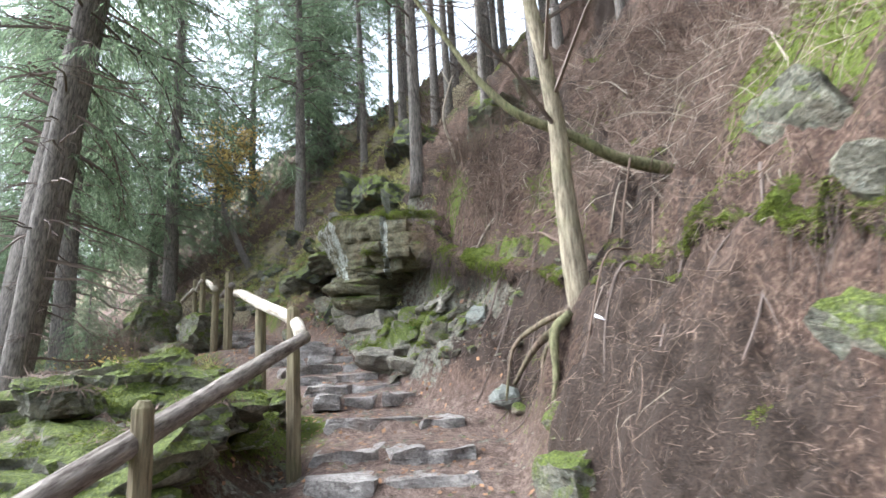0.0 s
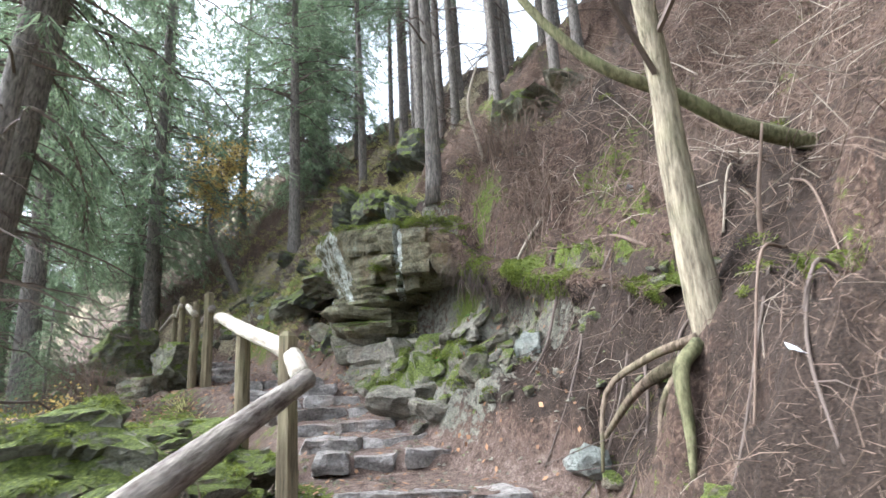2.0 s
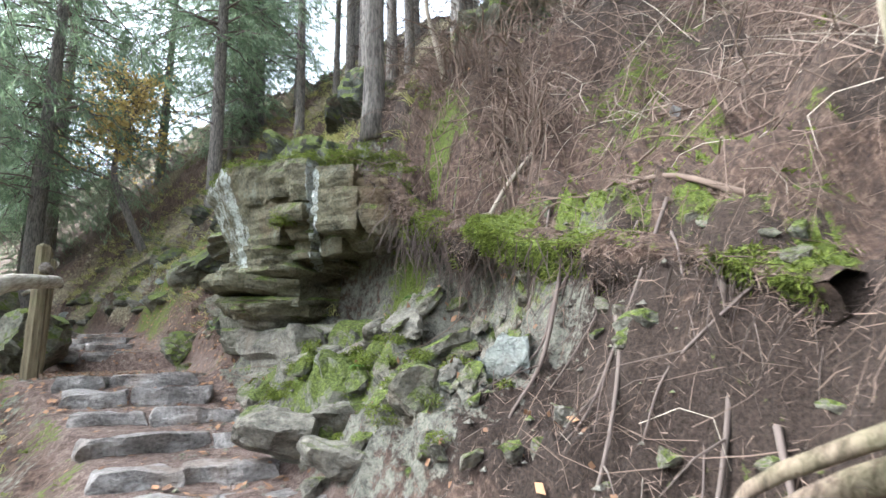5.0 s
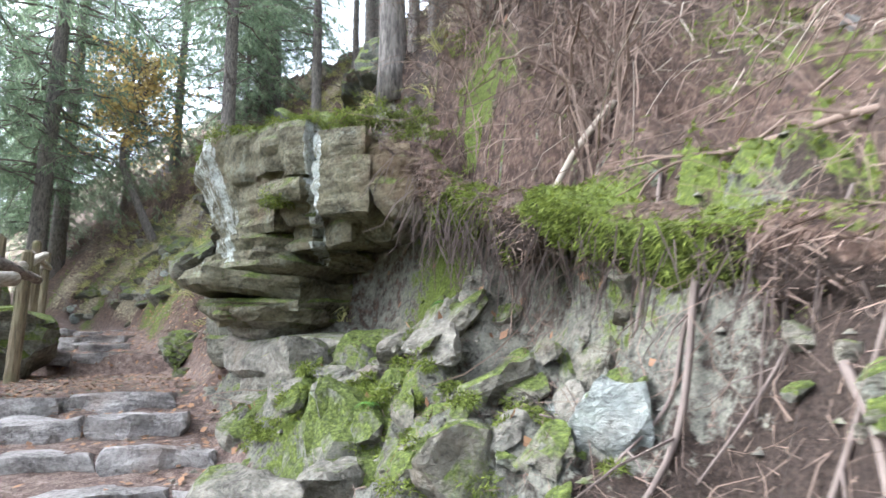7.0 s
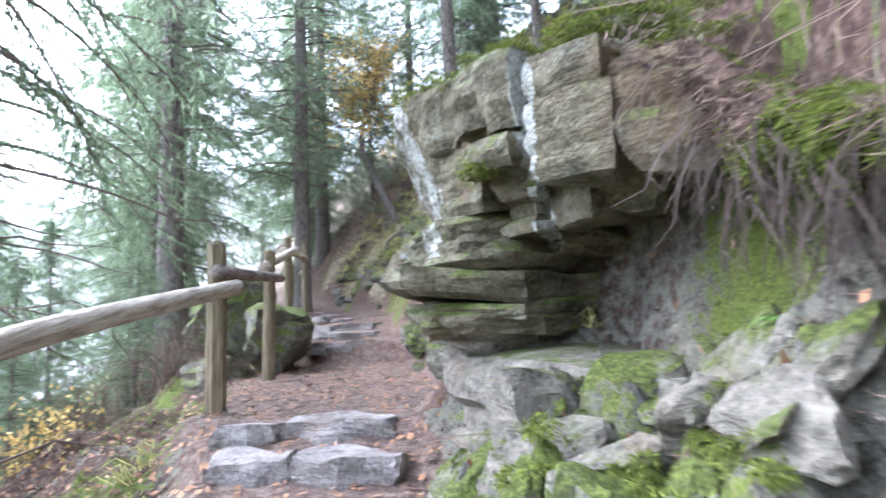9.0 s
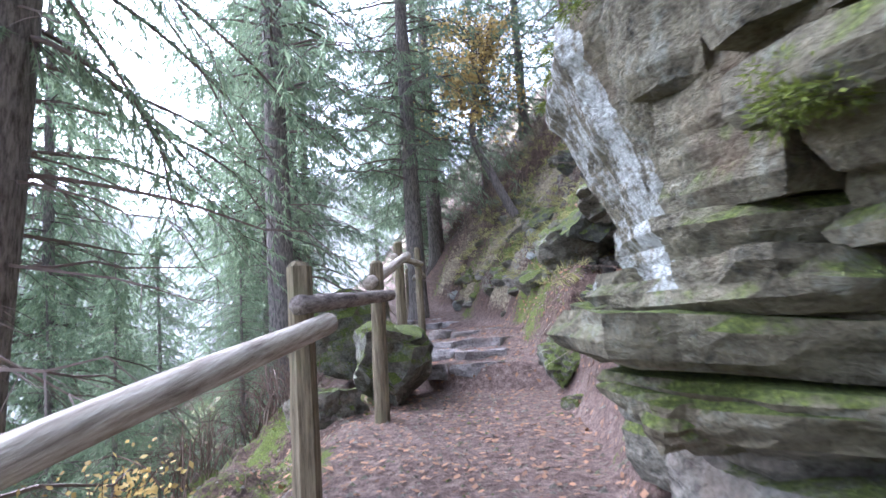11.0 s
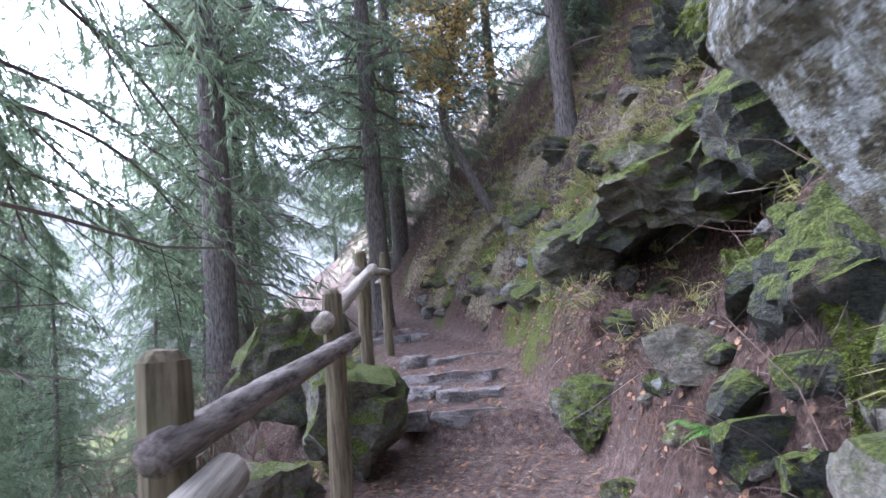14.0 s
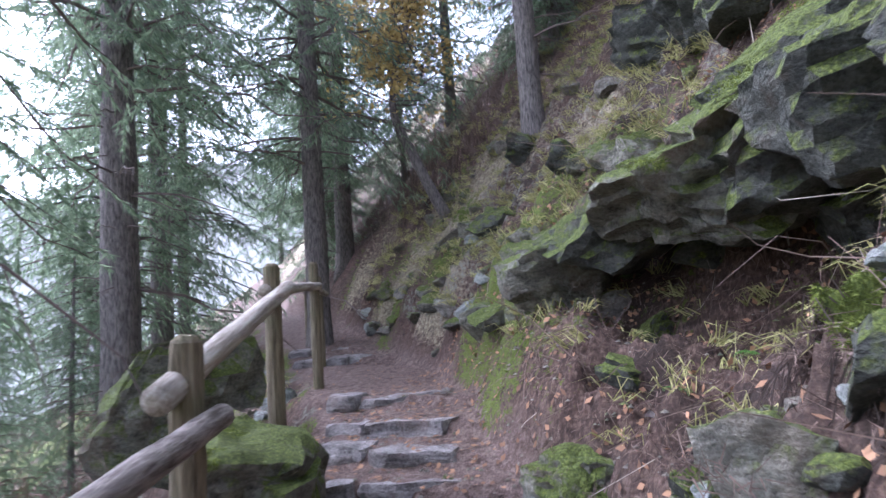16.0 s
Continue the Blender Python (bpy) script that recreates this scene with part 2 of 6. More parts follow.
M_PAPER = plain_material("white_paper", (0.6, 0.6, 0.62), (0.75, 0.75, 0.78))

# ---- mesh helpers ----
rng = np.random.default_rng(7)


def smooth01(t):
    t = np.clip(t, 0, 1)
    return t * t * (3 - 2 * t)


LATTICE = np.random.default_rng(3).random((256, 256))


def vnoise(x, y):
    """Value noise from -1 to 1 on arrays."""
    xi, yi = np.floor(x).astype(int), np.floor(y).astype(int)
    fx, fy = smooth01(x - xi), smooth01(y - yi)
    a, b = LATTICE[xi % 256, yi % 256], LATTICE[(xi + 1) % 256, yi % 256]
    c, d = LATTICE[xi % 256, (yi + 1) % 256], LATTICE[(xi + 1) % 256, (yi + 1) % 256]
    return 2 * ((a * (1 - fx) + b * fx) * (1 - fy) + (c * (1 - fx) + d * fx) * fy) - 1


def fbm(x, y, octaves=4):
    out, amp = 0, 1.0
    for k in range(octaves):
        out = out + amp * vnoise(x * 2 ** k + 17.3 * k, y * 2 ** k + 9.1 * k)
        amp *= 0.5
    return out


def link(name, verts, faces, mat, parent=None, label="", shade=False):
    me = bpy.data.meshes.new(name)
    me.from_pydata([tuple(v) for v in verts], [], faces)
    if mat:
        me.materials.append(mat)
    if shade:
        me.shade_smooth()
    ob = new(name, me)
    if parent:
        ob.parent = parent
    if label:
        ob["label"] = label
    return ob


def empty(name, x=0, y=0, z=0):
    ob = new(name)
    ob.location = (x, y, z)
    ob.empty_display_size = 0.1
    return ob


class Build:
    """Gathers vertices and faces of one mesh."""

    def __init__(self):
        self.v, self.f = [], []

    def tube(self, pts, radii, sides=6, wob=0.0, cap=True):
        pts = [Vector(p) for p in pts]
        base = len(self.v)
        side = None
        for i, p in enumerate(pts):
            d = (pts[min(i + 1, len(pts) - 1)] - pts[max(i - 1, 0)]).normalized()
            if side is None:
                side = d.orthogonal().normalized()
            side = (side - d * side.dot(d)).normalized()
            up = d.cross(side)
            for k in range(sides):
                a = 2 * math.pi * k / sides
                r = radii[i] * (1 + (wob * noise.noise(p * 5 + Vector((k * 1.7, 0, 0))) if wob else 0))
                self.v.append(p + side * (math.cos(a) * r) + up * (math.sin(a) * r))
        for i in range(len(pts) - 1):
            for k in range(sides):
                a, b = base + i * sides + k, base + i * sides + (k + 1) % sides
                self.f.append((a, b, b + sides, a + sides))
        if cap:
            self.f.append(tuple(base + k for k in reversed(range(sides))))
            self.f.append(tuple(base + (len(pts) - 1) * sides + k for k in range(sides)))
        return self

    def leaf(self, p, d, side, length, width, tri=False):
        """A pointed blade of two triangles."""
        b = len(self.v)
        p, d, side = Vector(p), Vector(d), Vector(side)
        if tri:
            self.v += [p + side * (width / 2), p + d * length, p - side * (width / 2)]
            self.f.append((b, b + 1, b + 2))
            return
        self.v += [p, p + d * (length * 0.45) + side * (width / 2), p + d * length, p + d * (length * 0.45) - side * (width / 2)]
        self.f += [(b, b + 1, b + 2), (b, b + 2, b + 3)]

    def done(self, name, mat, parent=None, label="", shade=False):
        return link(name, self.v, self.f, mat, parent, label, shade)


def curve_pts(pts, n=12):
    """A smooth line through a few points."""
    P = [Vector(p) for p in pts]
    P = [P[0] * 2 - P[1]] + P + [P[-1] * 2 - P[-2]]
    out = []
    segs = len(P) - 3
    for i in range(n + 1):
        t = i / n * segs
        k = min(int(t), segs - 1)
        t -= k
        a, b, c, d = P[k:k + 4]
        out.append(0.5 * (2 * b + (c - a) * t + (2 * a - 5 * b + 4 * c - d) * t * t + (3 * b - a - 3 * c + d) * t ** 3))
    return out


# ---- the ground: a hillside cut by a stepped path ----
CY = np.array([-30, -6, 0, 2.5, 4.5, 5.4, 6.5, 7.3, 8.3, 9.3, 11, 12.5, 14, 15.2, 17, 20, 26, 45, 90])
CX = np.array([1.5, 0.2, -0.05, -0.25, -0.38, -0.42, -0.78, -1.2, -1.65, -2.2, -3.1, -3.9, -4.75, -5.3, -6.6, -9.2, -15, -32, -70])
# front edges of the steps: y on the centre line, height of the tread behind
STEPS = [(-1.6, -0.46), (-1.0, -0.32), (-0.4, -0.17), (0.3, -0.02), (1.0, 0.12), (1.7, 0.28), (2.4, 0.42), (3.1, 0.57), (3.75, 0.71), (4.28, 0.85), (4.8, 0.99), (5.42, 1.15),
         (6.42, 1.35), (6.78, 1.46), (7.28, 1.58), (7.86, 1.72), (8.34, 1.83), (8.88, 1.97), (9.28, 2.09), (13.72, 2.52), (14.12, 2.65), (14.55, 2.79), (15.15, 2.93), (18.5, 3.1), (19.1, 3.22)]
RY = np.array([-30, 3, 5, 6.5, 8, 9.3, 10.8, 12, 13.6, 14.6, 17, 30])
RW = np.array([0.8, 0.78, 0.80, 0.50, 0.40, 0.40, 0.80, 0.95, 0.98, 0.85, 0.8, 0.9])
LY = np.array([-30, 4.8, 7.3, 8.85, 9.6, 11.8, 13, 14, 15.5, 30])
LW = np.array([0.85, 0.62, 0.58, 0.75, 1.0, 1.1, 0.75, 0.5, 0.6, 0.9])
WY = np.array([-30, 2, 5, 6.2, 7.2, 8.2, 9.3, 10.3, 11.5, 13, 16, 22])
WALL = np.array([0.1, 0.08, 0.1, 0.3, 0.7, 1.55, 1.85, 1.3, 0.3, 0.0, 0.2, 0.3])
WPOS = np.array([0.1, 0.1, 0.15, 0.65, 0.98, 1.08, 0.9, 0.7, 0.3, 0.1, 0.1, 0.1])
WWID = np.array([0.6, 0.6, 0.5, 0.4, 0.28, 0.35, 0.4, 0.5, 0.5, 0.5, 0.5, 0.5])
SLOPE = np.array([1.1, 1.15, 1.2, 0.95, 0.78, 0.75, 0.58, 0.75, 1.05, 1.08, 1.2, 1.15])


def centre_x(y):
    return np.interp(y, CY, CX)


def heading_cos(y):
    s = (centre_x(y + 0.6) - centre_x(y - 0.6)) / 1.2
    return 1 / np.sqrt(1 + s * s)


def path_z(y):
    """Treads that fall a little towards their front edge, with a rise at each step."""
    ey = [-30.0, -5.0] + [s[0] for s in STEPS] + [24.0, 45.0, 90.0]
    ez = [-3.0, -0.75] + [s[1] for s in STEPS] + [3.9, 5.5, 9.0]
    xs, zs = [], []
    for k, (a, z) in enumerate(zip(ey, ez)):
        if 2 <= k < 2 + len(STEPS):
            before = ez[k - 1] + 0.25 * (z - ez[k - 1])
            xs += [a - 0.03, a + 0.05]
            zs += [before, z - 0.02]
        else:
            xs.append(a)
            zs.append(z)
    return np.interp(y, xs, zs)


def path_line(y):
    return np.interp(y, [-30, -5] + [s[0] for s in STEPS] + [24, 45, 90], [-3, -0.75] + [s[1] for s in STEPS] + [3.9, 5.5, 9])


def cells(x, y):
    """Broken blocks: for each place the nearest of random seeds, its level from -1 to 1 and the way to it."""
    xi, yi = np.floor(x).astype(int), np.floor(y).astype(int)
    best = np.full(x.shape, 9.0)
    level, dx, dy = np.zeros(x.shape), np.zeros(x.shape), np.zeros(x.shape)
    for i in (-1, 0, 1):
        for j in (-1, 0, 1):
            a, b = (xi + i) % 256, (yi + j) % 256
            sx, sy = xi + i + LATTICE[a, b], yi + j + LATTICE[(b + 71) % 256, (a + 13) % 256]
            dist = (x - sx) ** 2 + (y - sy) ** 2
            near = dist < best
            best = np.where(near, dist, best)
            level = np.where(near, 2 * LATTICE[(a + 101) % 256, (b + 37) % 256] - 1, level)
            dx, dy = np.where(near, x - sx, dx), np.where(near, y - sy, dy)
    return level, dx, dy


def rock_face(d, y):
    """How far a place belongs to the broken rock at the foot of the bank."""
    near = smooth01(d / 0.12) * (1 - smooth01((d - 1.15) / 0.25)) * smooth01((y - 5.9) / 0.8) * (1 - smooth01((y - 9.5) / 0.4))
    beyond = 0.55 * smooth01((y - 14.6) / 1.0) * smooth01((d - 0.1) / 0.3) * (1 - smooth01((d - 2.6) / 1.2)) * (1 - smooth01((y - 19) / 2))
    return near + beyond


def ground_parts(x, y):
    x, y = np.asarray(x, float), np.asarray(y, float)
    u = (x - centre_x(y)) * heading_cos(y)
    on = path_z(y)
    smooth_line = path_line(y)
    wr = np.interp(y, RY, RW) + 0.10 * fbm(y * 1.3, y * 0 + 4.0, 3)
    wl = np.interp(y, LY, LW) + 0.10 * fbm(y * 1.1, y * 0 + 9.0, 3)
    d = np.maximum(u - wr, 0)
    wall, slope = np.interp(y, WY, WALL), np.interp(y, WY, SLOPE)
    top = 8.4 + 0.8 * vnoise(y * 0.3, y * 0 + 2)
    d_low, d_high = np.minimum(d, top), np.maximum(d - top, 0)
    right = wall * smooth01((d - np.interp(y, WY, WPOS)) / np.interp(y, WY, WWID)) + slope * d_low + 0.22 * np.minimum(d_high, 14)
    e = np.maximum(-u - wl, 0)
    left = -0.12 * smooth01(e / 0.3) - 0.28 * np.minimum(e, 1.6) - 0.75 * np.clip(e - 1.6, 0, 9) - 0.3 * np.clip(e - 10.6, 0, 20)
    left = left + 0.95 * np.exp(-((e - 1.25) / 0.85) ** 2) * smooth01(e / 0.6) * smooth01((y - 1.0) / 2.0) * (1 - smooth01((y - 5.2) / 1.3))
    off = smooth01(np.maximum(d, e) / 0.25)
    rough = off * (0.15 * fbm(x * 0.8, y * 0.8, 3) + 0.09 * fbm(x * 2.3 + 5, y * 2.3, 4)) * (0.5 + 0.5 * smooth01(d / 0.8) + 0.9 * smooth01(e))
    ridged = 1 - np.abs(fbm(x * 1.9 + 31, y * 1.9 + 7, 4))
    rough = rough + off * smooth01(d / 0.3) * (0.30 * (ridged - 0.6) + 0.12 * np.abs(fbm(x * 5.5 + 3, y * 5.5, 3)))
    rough = rough + off * 0.03 * fbm(x * 9 + 3, y * 9, 2) + (1 - off) * 0.014 * fbm(x * 6, y * 6, 3)
    face = rock_face(d, y)
    lv, cx, cy = cells(x * 3.3 + 40, y * 3.3 + 20)
    lv2, cx2, cy2 = cells(x * 7.5 + 11, y * 7.5 + 5)
    low = 0.35 * smooth01(e / 0.5) * (1 - smooth01((e - 2.5) / 2))
    rough = rough + (face + low) * (0.09 * lv + 0.08 * (lv * cx - lv * cy) + 0.03 * lv2 + 0.03 * lv2 * (cx2 + cy2))
    z = on * (1 - off) + smooth_line * off + right + left + rough
    # washed-out earth under the leaning tree's roots
    z = z - 0.16 * np.exp(-(((x - 0.86) / 0.28) ** 2 + ((y - 4.3) / 0.36) ** 2)) - 0.22 * np.exp(-(((x - 0.74) / 0.22) ** 2 + ((y - 5.3) / 0.32) ** 2))
    # a hollow under the slab beyond the outcrop
    p, q = (x + 2.3) * 0.74 - (y - 14.35) * 0.67, (x + 2.3) * 0.67 + (y - 14.35) * 0.74
    z = z - 1.35 * np.exp(-((p / 1.25) ** 4 + (q / 0.55) ** 2))
    return z, u, d, e, off


def ground_z(x, y):
    return float(ground_parts(np.array([x]), np.array([y]))[0][0])


def spaced(lo, hi, fine_lo, fine_hi, step, grow=1.12):
    mid = list(np.arange(fine_lo, fine_hi, step))
    out, s, p = [], step, fine_hi
    while p < hi:
        out.append(p)
        s *= grow
        p += s
    pre, s, p = [], step, fine_lo - step
    while p > lo:
        pre.append(p)
        s *= grow
        p -= s
    return np.array(pre[::-1] + mid + out)


def make_ground():
    xs, ys = spaced(-420, 420, -8.5, 4.2, 0.055), spaced(-420, 420, 0.5, 21.5, 0.06)
    X, Y = np.meshgrid(xs, ys, indexing="ij")
    Z, U, D, E, OFF = ground_parts(X, Y)
    far = np.hypot(X, Y - 10)
    Z = np.where(far > 60, Z * np.clip(1 - (far - 60) / 200, 0, 1) - 4 * np.clip((far - 60) / 200, 0, 1), Z)
    nx, ny = X.shape
    me = bpy.data.meshes.new("ground")
    idx = np.arange(nx * ny).reshape(nx, ny)
    quads = np.stack([idx[:-1, :-1], idx[1:, :-1], idx[1:, 1:], idx[:-1, 1:]], -1).reshape(-1, 4)
    me.vertices.add(nx * ny)
    me.vertices.foreach_set("co", np.stack([X, Y, Z], -1).astype(np.float32).ravel())
    me.loops.add(quads.size)
    me.loops.foreach_set("vertex_index", quads.astype(np.int32).ravel())
    me.polygons.add(len(quads))
    me.polygons.foreach_set("loop_start", np.arange(0, quads.size, 4, dtype=np.int32))
    me.update(calc_edges=True)
    me.validate()
    me.shade_smooth()
    moss = moss_mask(X, Y, D, E)
    rock = rock_mask(X, Y, D, E)
    # bare earth under the lip, its darkness also stands for the recess's shade
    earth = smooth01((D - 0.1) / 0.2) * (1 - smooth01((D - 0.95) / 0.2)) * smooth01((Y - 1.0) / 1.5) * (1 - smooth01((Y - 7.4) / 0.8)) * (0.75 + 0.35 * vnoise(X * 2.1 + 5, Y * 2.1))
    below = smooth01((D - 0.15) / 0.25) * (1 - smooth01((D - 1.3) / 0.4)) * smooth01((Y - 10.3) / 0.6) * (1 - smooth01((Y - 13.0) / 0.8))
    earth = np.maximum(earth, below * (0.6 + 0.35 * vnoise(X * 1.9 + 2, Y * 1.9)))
    # straw cover that also lifts the far slope as bright haze would
    straw = smooth01((Y - 14.5) / 4.0) * smooth01(np.maximum(D, E) / 0.3) * (0.36 + 0.45 * vnoise(X * 0.9 + 4, Y * 0.9))
    # random dark patches put shaded hollows into the slope's colour
    patches = vnoise(X * 1.1 + 8, Y * 1.1) + 0.6 * vnoise(X * 2.9, Y * 2.9 + 3)
    earth = np.maximum(earth, smooth01((D - 0.3) / 0.4) * np.clip(0.28 + 0.55 * patches, 0, 0.85))
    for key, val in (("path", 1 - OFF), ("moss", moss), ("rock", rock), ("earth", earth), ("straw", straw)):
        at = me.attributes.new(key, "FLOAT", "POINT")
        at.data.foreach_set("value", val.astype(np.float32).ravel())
    me.materials.append(M_GROUND)
    ob = new("ground", me)
    tagged(ob, "steep forest hillside of needle litter, moss and bare earth", "ground", kind="structure")
    return ob


def moss_mask(x, y, d, e):
    """Where moss grows: patches on the bank, a band along its lip, cushions below the path."""
    band = np.exp(-((d - 1.15 - 0.2 * vnoise(y, x * 0)) / 0.22) ** 2) * smooth01((y - 5.2) / 0.8) * (1 - smooth01((y - 8.2) / 0.5))
    low = np.exp(-((d - 0.4) / 0.3) ** 2) * np.exp(-((y - 7.5) / 0.8) ** 2)
    out = np.where(d > 0, 0.10 + 0.46 * vnoise(x * 1.5 + 3, y * 1.5 + 8), 0) + 0.72 * band + 0.55 * low
    upper = smooth01((x - 1.75) / 0.7) * (1 - smooth01((y - 4.8) / 1.0)) * 0.6 * (0.3 + vnoise(x * 1.2 + 9, y * 1.2))
    out = out + np.maximum(upper, 0) + np.where(d > 0, 0.12, 0) * smooth01((y - 12) / 2)
    out = out - 0.4 * np.exp(-(((x - 1.0) / 0.45) ** 2 + ((y - 3.7) / 0.6) ** 2))
    out = out + np.where(e > 0, 0.42 + 0.45 * vnoise(x * 1.7, y * 1.7 + 2) + 0.1 * smooth01((e - 3) / 3), 0)
    return np.clip(out, 0, 1)


def rock_mask(x, y, d, e):
    lv = cells(x * 3.3 + 40, y * 3.3 + 20)[0]
    return np.clip(rock_face(d, y) * (0.75 + 0.25 * lv) + np.where(e > 0, 0.35 + 0.2 * lv, 0), 0, 1)


make_ground()


# ---- rocks ----
def rock_mesh(size, seed, cuts=14, sub=4, rough=0.07):
    """An angular boulder: a ball cut by many planes, with a rough skin. Rests on z = 0 of its own."""
    r = random.Random(seed)
    bm = bmesh.new()
    bmesh.ops.create_icosphere(bm, subdivisions=sub, radius=1.0)
    planes = []
    for _ in range(cuts):
        v = Vector((r.gauss(0, 1), r.gauss(0, 1), r.gauss(0, 1.0))).normalized()
        planes.append((v, r.uniform(0.42, 0.72)))
    for s in (1, -1):
        planes.append((Vector((r.uniform(-0.2, 0.2), r.uniform(-0.2, 0.2), s)).normalized(), 0.55))
    off = Vector((r.uniform(-50, 50), r.uniform(-50, 50), r.uniform(-50, 50)))
    bed = Vector((r.uniform(-0.3, 0.3), r.uniform(-0.3, 0.3), 1)).normalized()
    for v in bm.verts:
        c = v.co.copy()
        for nrm, dist in planes:
            k = c.dot(nrm) - dist
            if k > 0:
                c -= nrm * k * 0.97
        q = c.dot(bed) * 4.5 + 1.3 * noise.noise(c * 1.5 + off)
        ledge = smooth01(np.array((q % 1.0 - 0.5) / 0.12 + 0.5))
        c -= v.co * 0.09 * float(ledge) * (0.5 + noise.noise(c * 2.5 + off * 2))
        c += v.co * rough * (1.4 * noise.fractal(c * 2.4 + off, 0.9, 2.0, 5) + 0.5 * noise.noise(c * 11 + off))
        v.co = Vector((c.x * size[0] / 1.15, c.y * size[1] / 1.15, c.z * size[2] / 1.1))
    lo = min(v.co.z for v in bm.verts)
    for v in bm.verts:
        v.co.z -= lo
    me = bpy.data.meshes.new("rock")
    bm.to_mesh(me)
    bm.free()
    return me


def rock(name, x, y, z, size, seed, mat, rot=(0, 0, 0), label="", sub=4, cuts=14, group=""):
    me = rock_mesh(size, seed, cuts, sub)
    me.materials.append(mat)
    ob = new(name, me)
    ob.matrix_world = pose(x, y, z, *rot)
    tagged(ob, label, "rock", group)
    return ob


def slab(name, poly, z0, z1, mat, parent, seed, tilt=(0, 0), under=0.0, jag=0.07, label="", soft=1.0):
    """A layer of rock with a plan outline, a tilted bed and a broken edge; under: how far its foot is drawn back."""
    r = random.Random(seed)
    P = [Vector((a, b, 0)) for a, b in poly]
    c = sum(P, Vector()) / len(P)
    ring = []
    for i, p in enumerate(P):
        q = P[(i + 1) % len(P)]
        n = max(2, int((q - p).length / 0.07))
        ring += [p.lerp(q, k / n) for k in range(n)]
    rows = max(4, int((z1 - z0) / 0.05))
    off = Vector((seed * 3.1, seed * 1.7, seed * 0.9))
    V, F = [], []
    N = len(ring)
    # broken edge: beds of uneven set-back, each split into blocks by upright joints
    beds = []
    k = 0
    while k <= rows:
        n = r.randint(2, 5)
        marks, acc, val = [], 0, 0.0
        for i in range(N):
            if acc <= 0:
                acc, val = r.randint(3, 11), r.uniform(-1, 1)
            acc -= 1
            marks.append(val)
        beds += [(r.uniform(-1, 1), marks)] * n
        k += n
    for k in range(rows + 1):
        t = k / rows
        back, marks = beds[k]
        for i, p in enumerate(ring):
            out = (p - c).normalized()
            s = jag * (0.7 * back + 0.7 * marks[i] + 0.9 * noise.noise(Vector((p.x * 2.5, p.y * 2.5, t * 2)) + off) + 0.35 * noise.noise(Vector((p.x * 9, p.y * 9, t * 9)) + off)) - under * (1 - t) ** 1.2
            edge = 0.05 * soft * float(smooth01(np.array((abs(t - 0.5) * 2 - 0.75) / 0.25)))
            q = p + out * (s - edge)
            z = z0 + (z1 - z0) * t + (q.x - c.x) * tilt[0] + (q.y - c.y) * tilt[1] + 0.05 * soft * noise.noise(q * 2.0 + off) + 0.015 * soft * marks[i]
            V.append(Vector((q.x, q.y, z)))
    for k in range(rows):
        for i in range(N):
            a, b = k * N + i, k * N + (i + 1) % N
            F.append((a, b, b + N, a + N))
    for base, flip in ((0, True), (rows * N, False)):
        prev = base
        for s in (0.8, 0.55, 0.25):
            b0 = len(V)
            for i in range(N):
                e = V[base + i]
                q = Vector((c.x, c.y, e.z)).lerp(e, s)
                q.z = e.z * s + (z1 if base else z0) * (1 - s) + 0.05 * noise.noise(q * 2 + off)
                V.append(q)
            for i in range(N):
                f = (prev + i, prev + (i + 1) % N, b0 + (i + 1) % N, b0 + i)
                F.append(f[::-1] if flip else f)
            prev = b0
        b0 = len(V)
        V.append(Vector((c.x, c.y, z1 if base else z0)))
        for i in range(N):
            f = (prev + i, prev + (i + 1) % N, b0)
            F.append(f[::-1] if flip else f)
    return link(name, V, F, mat, parent, label)


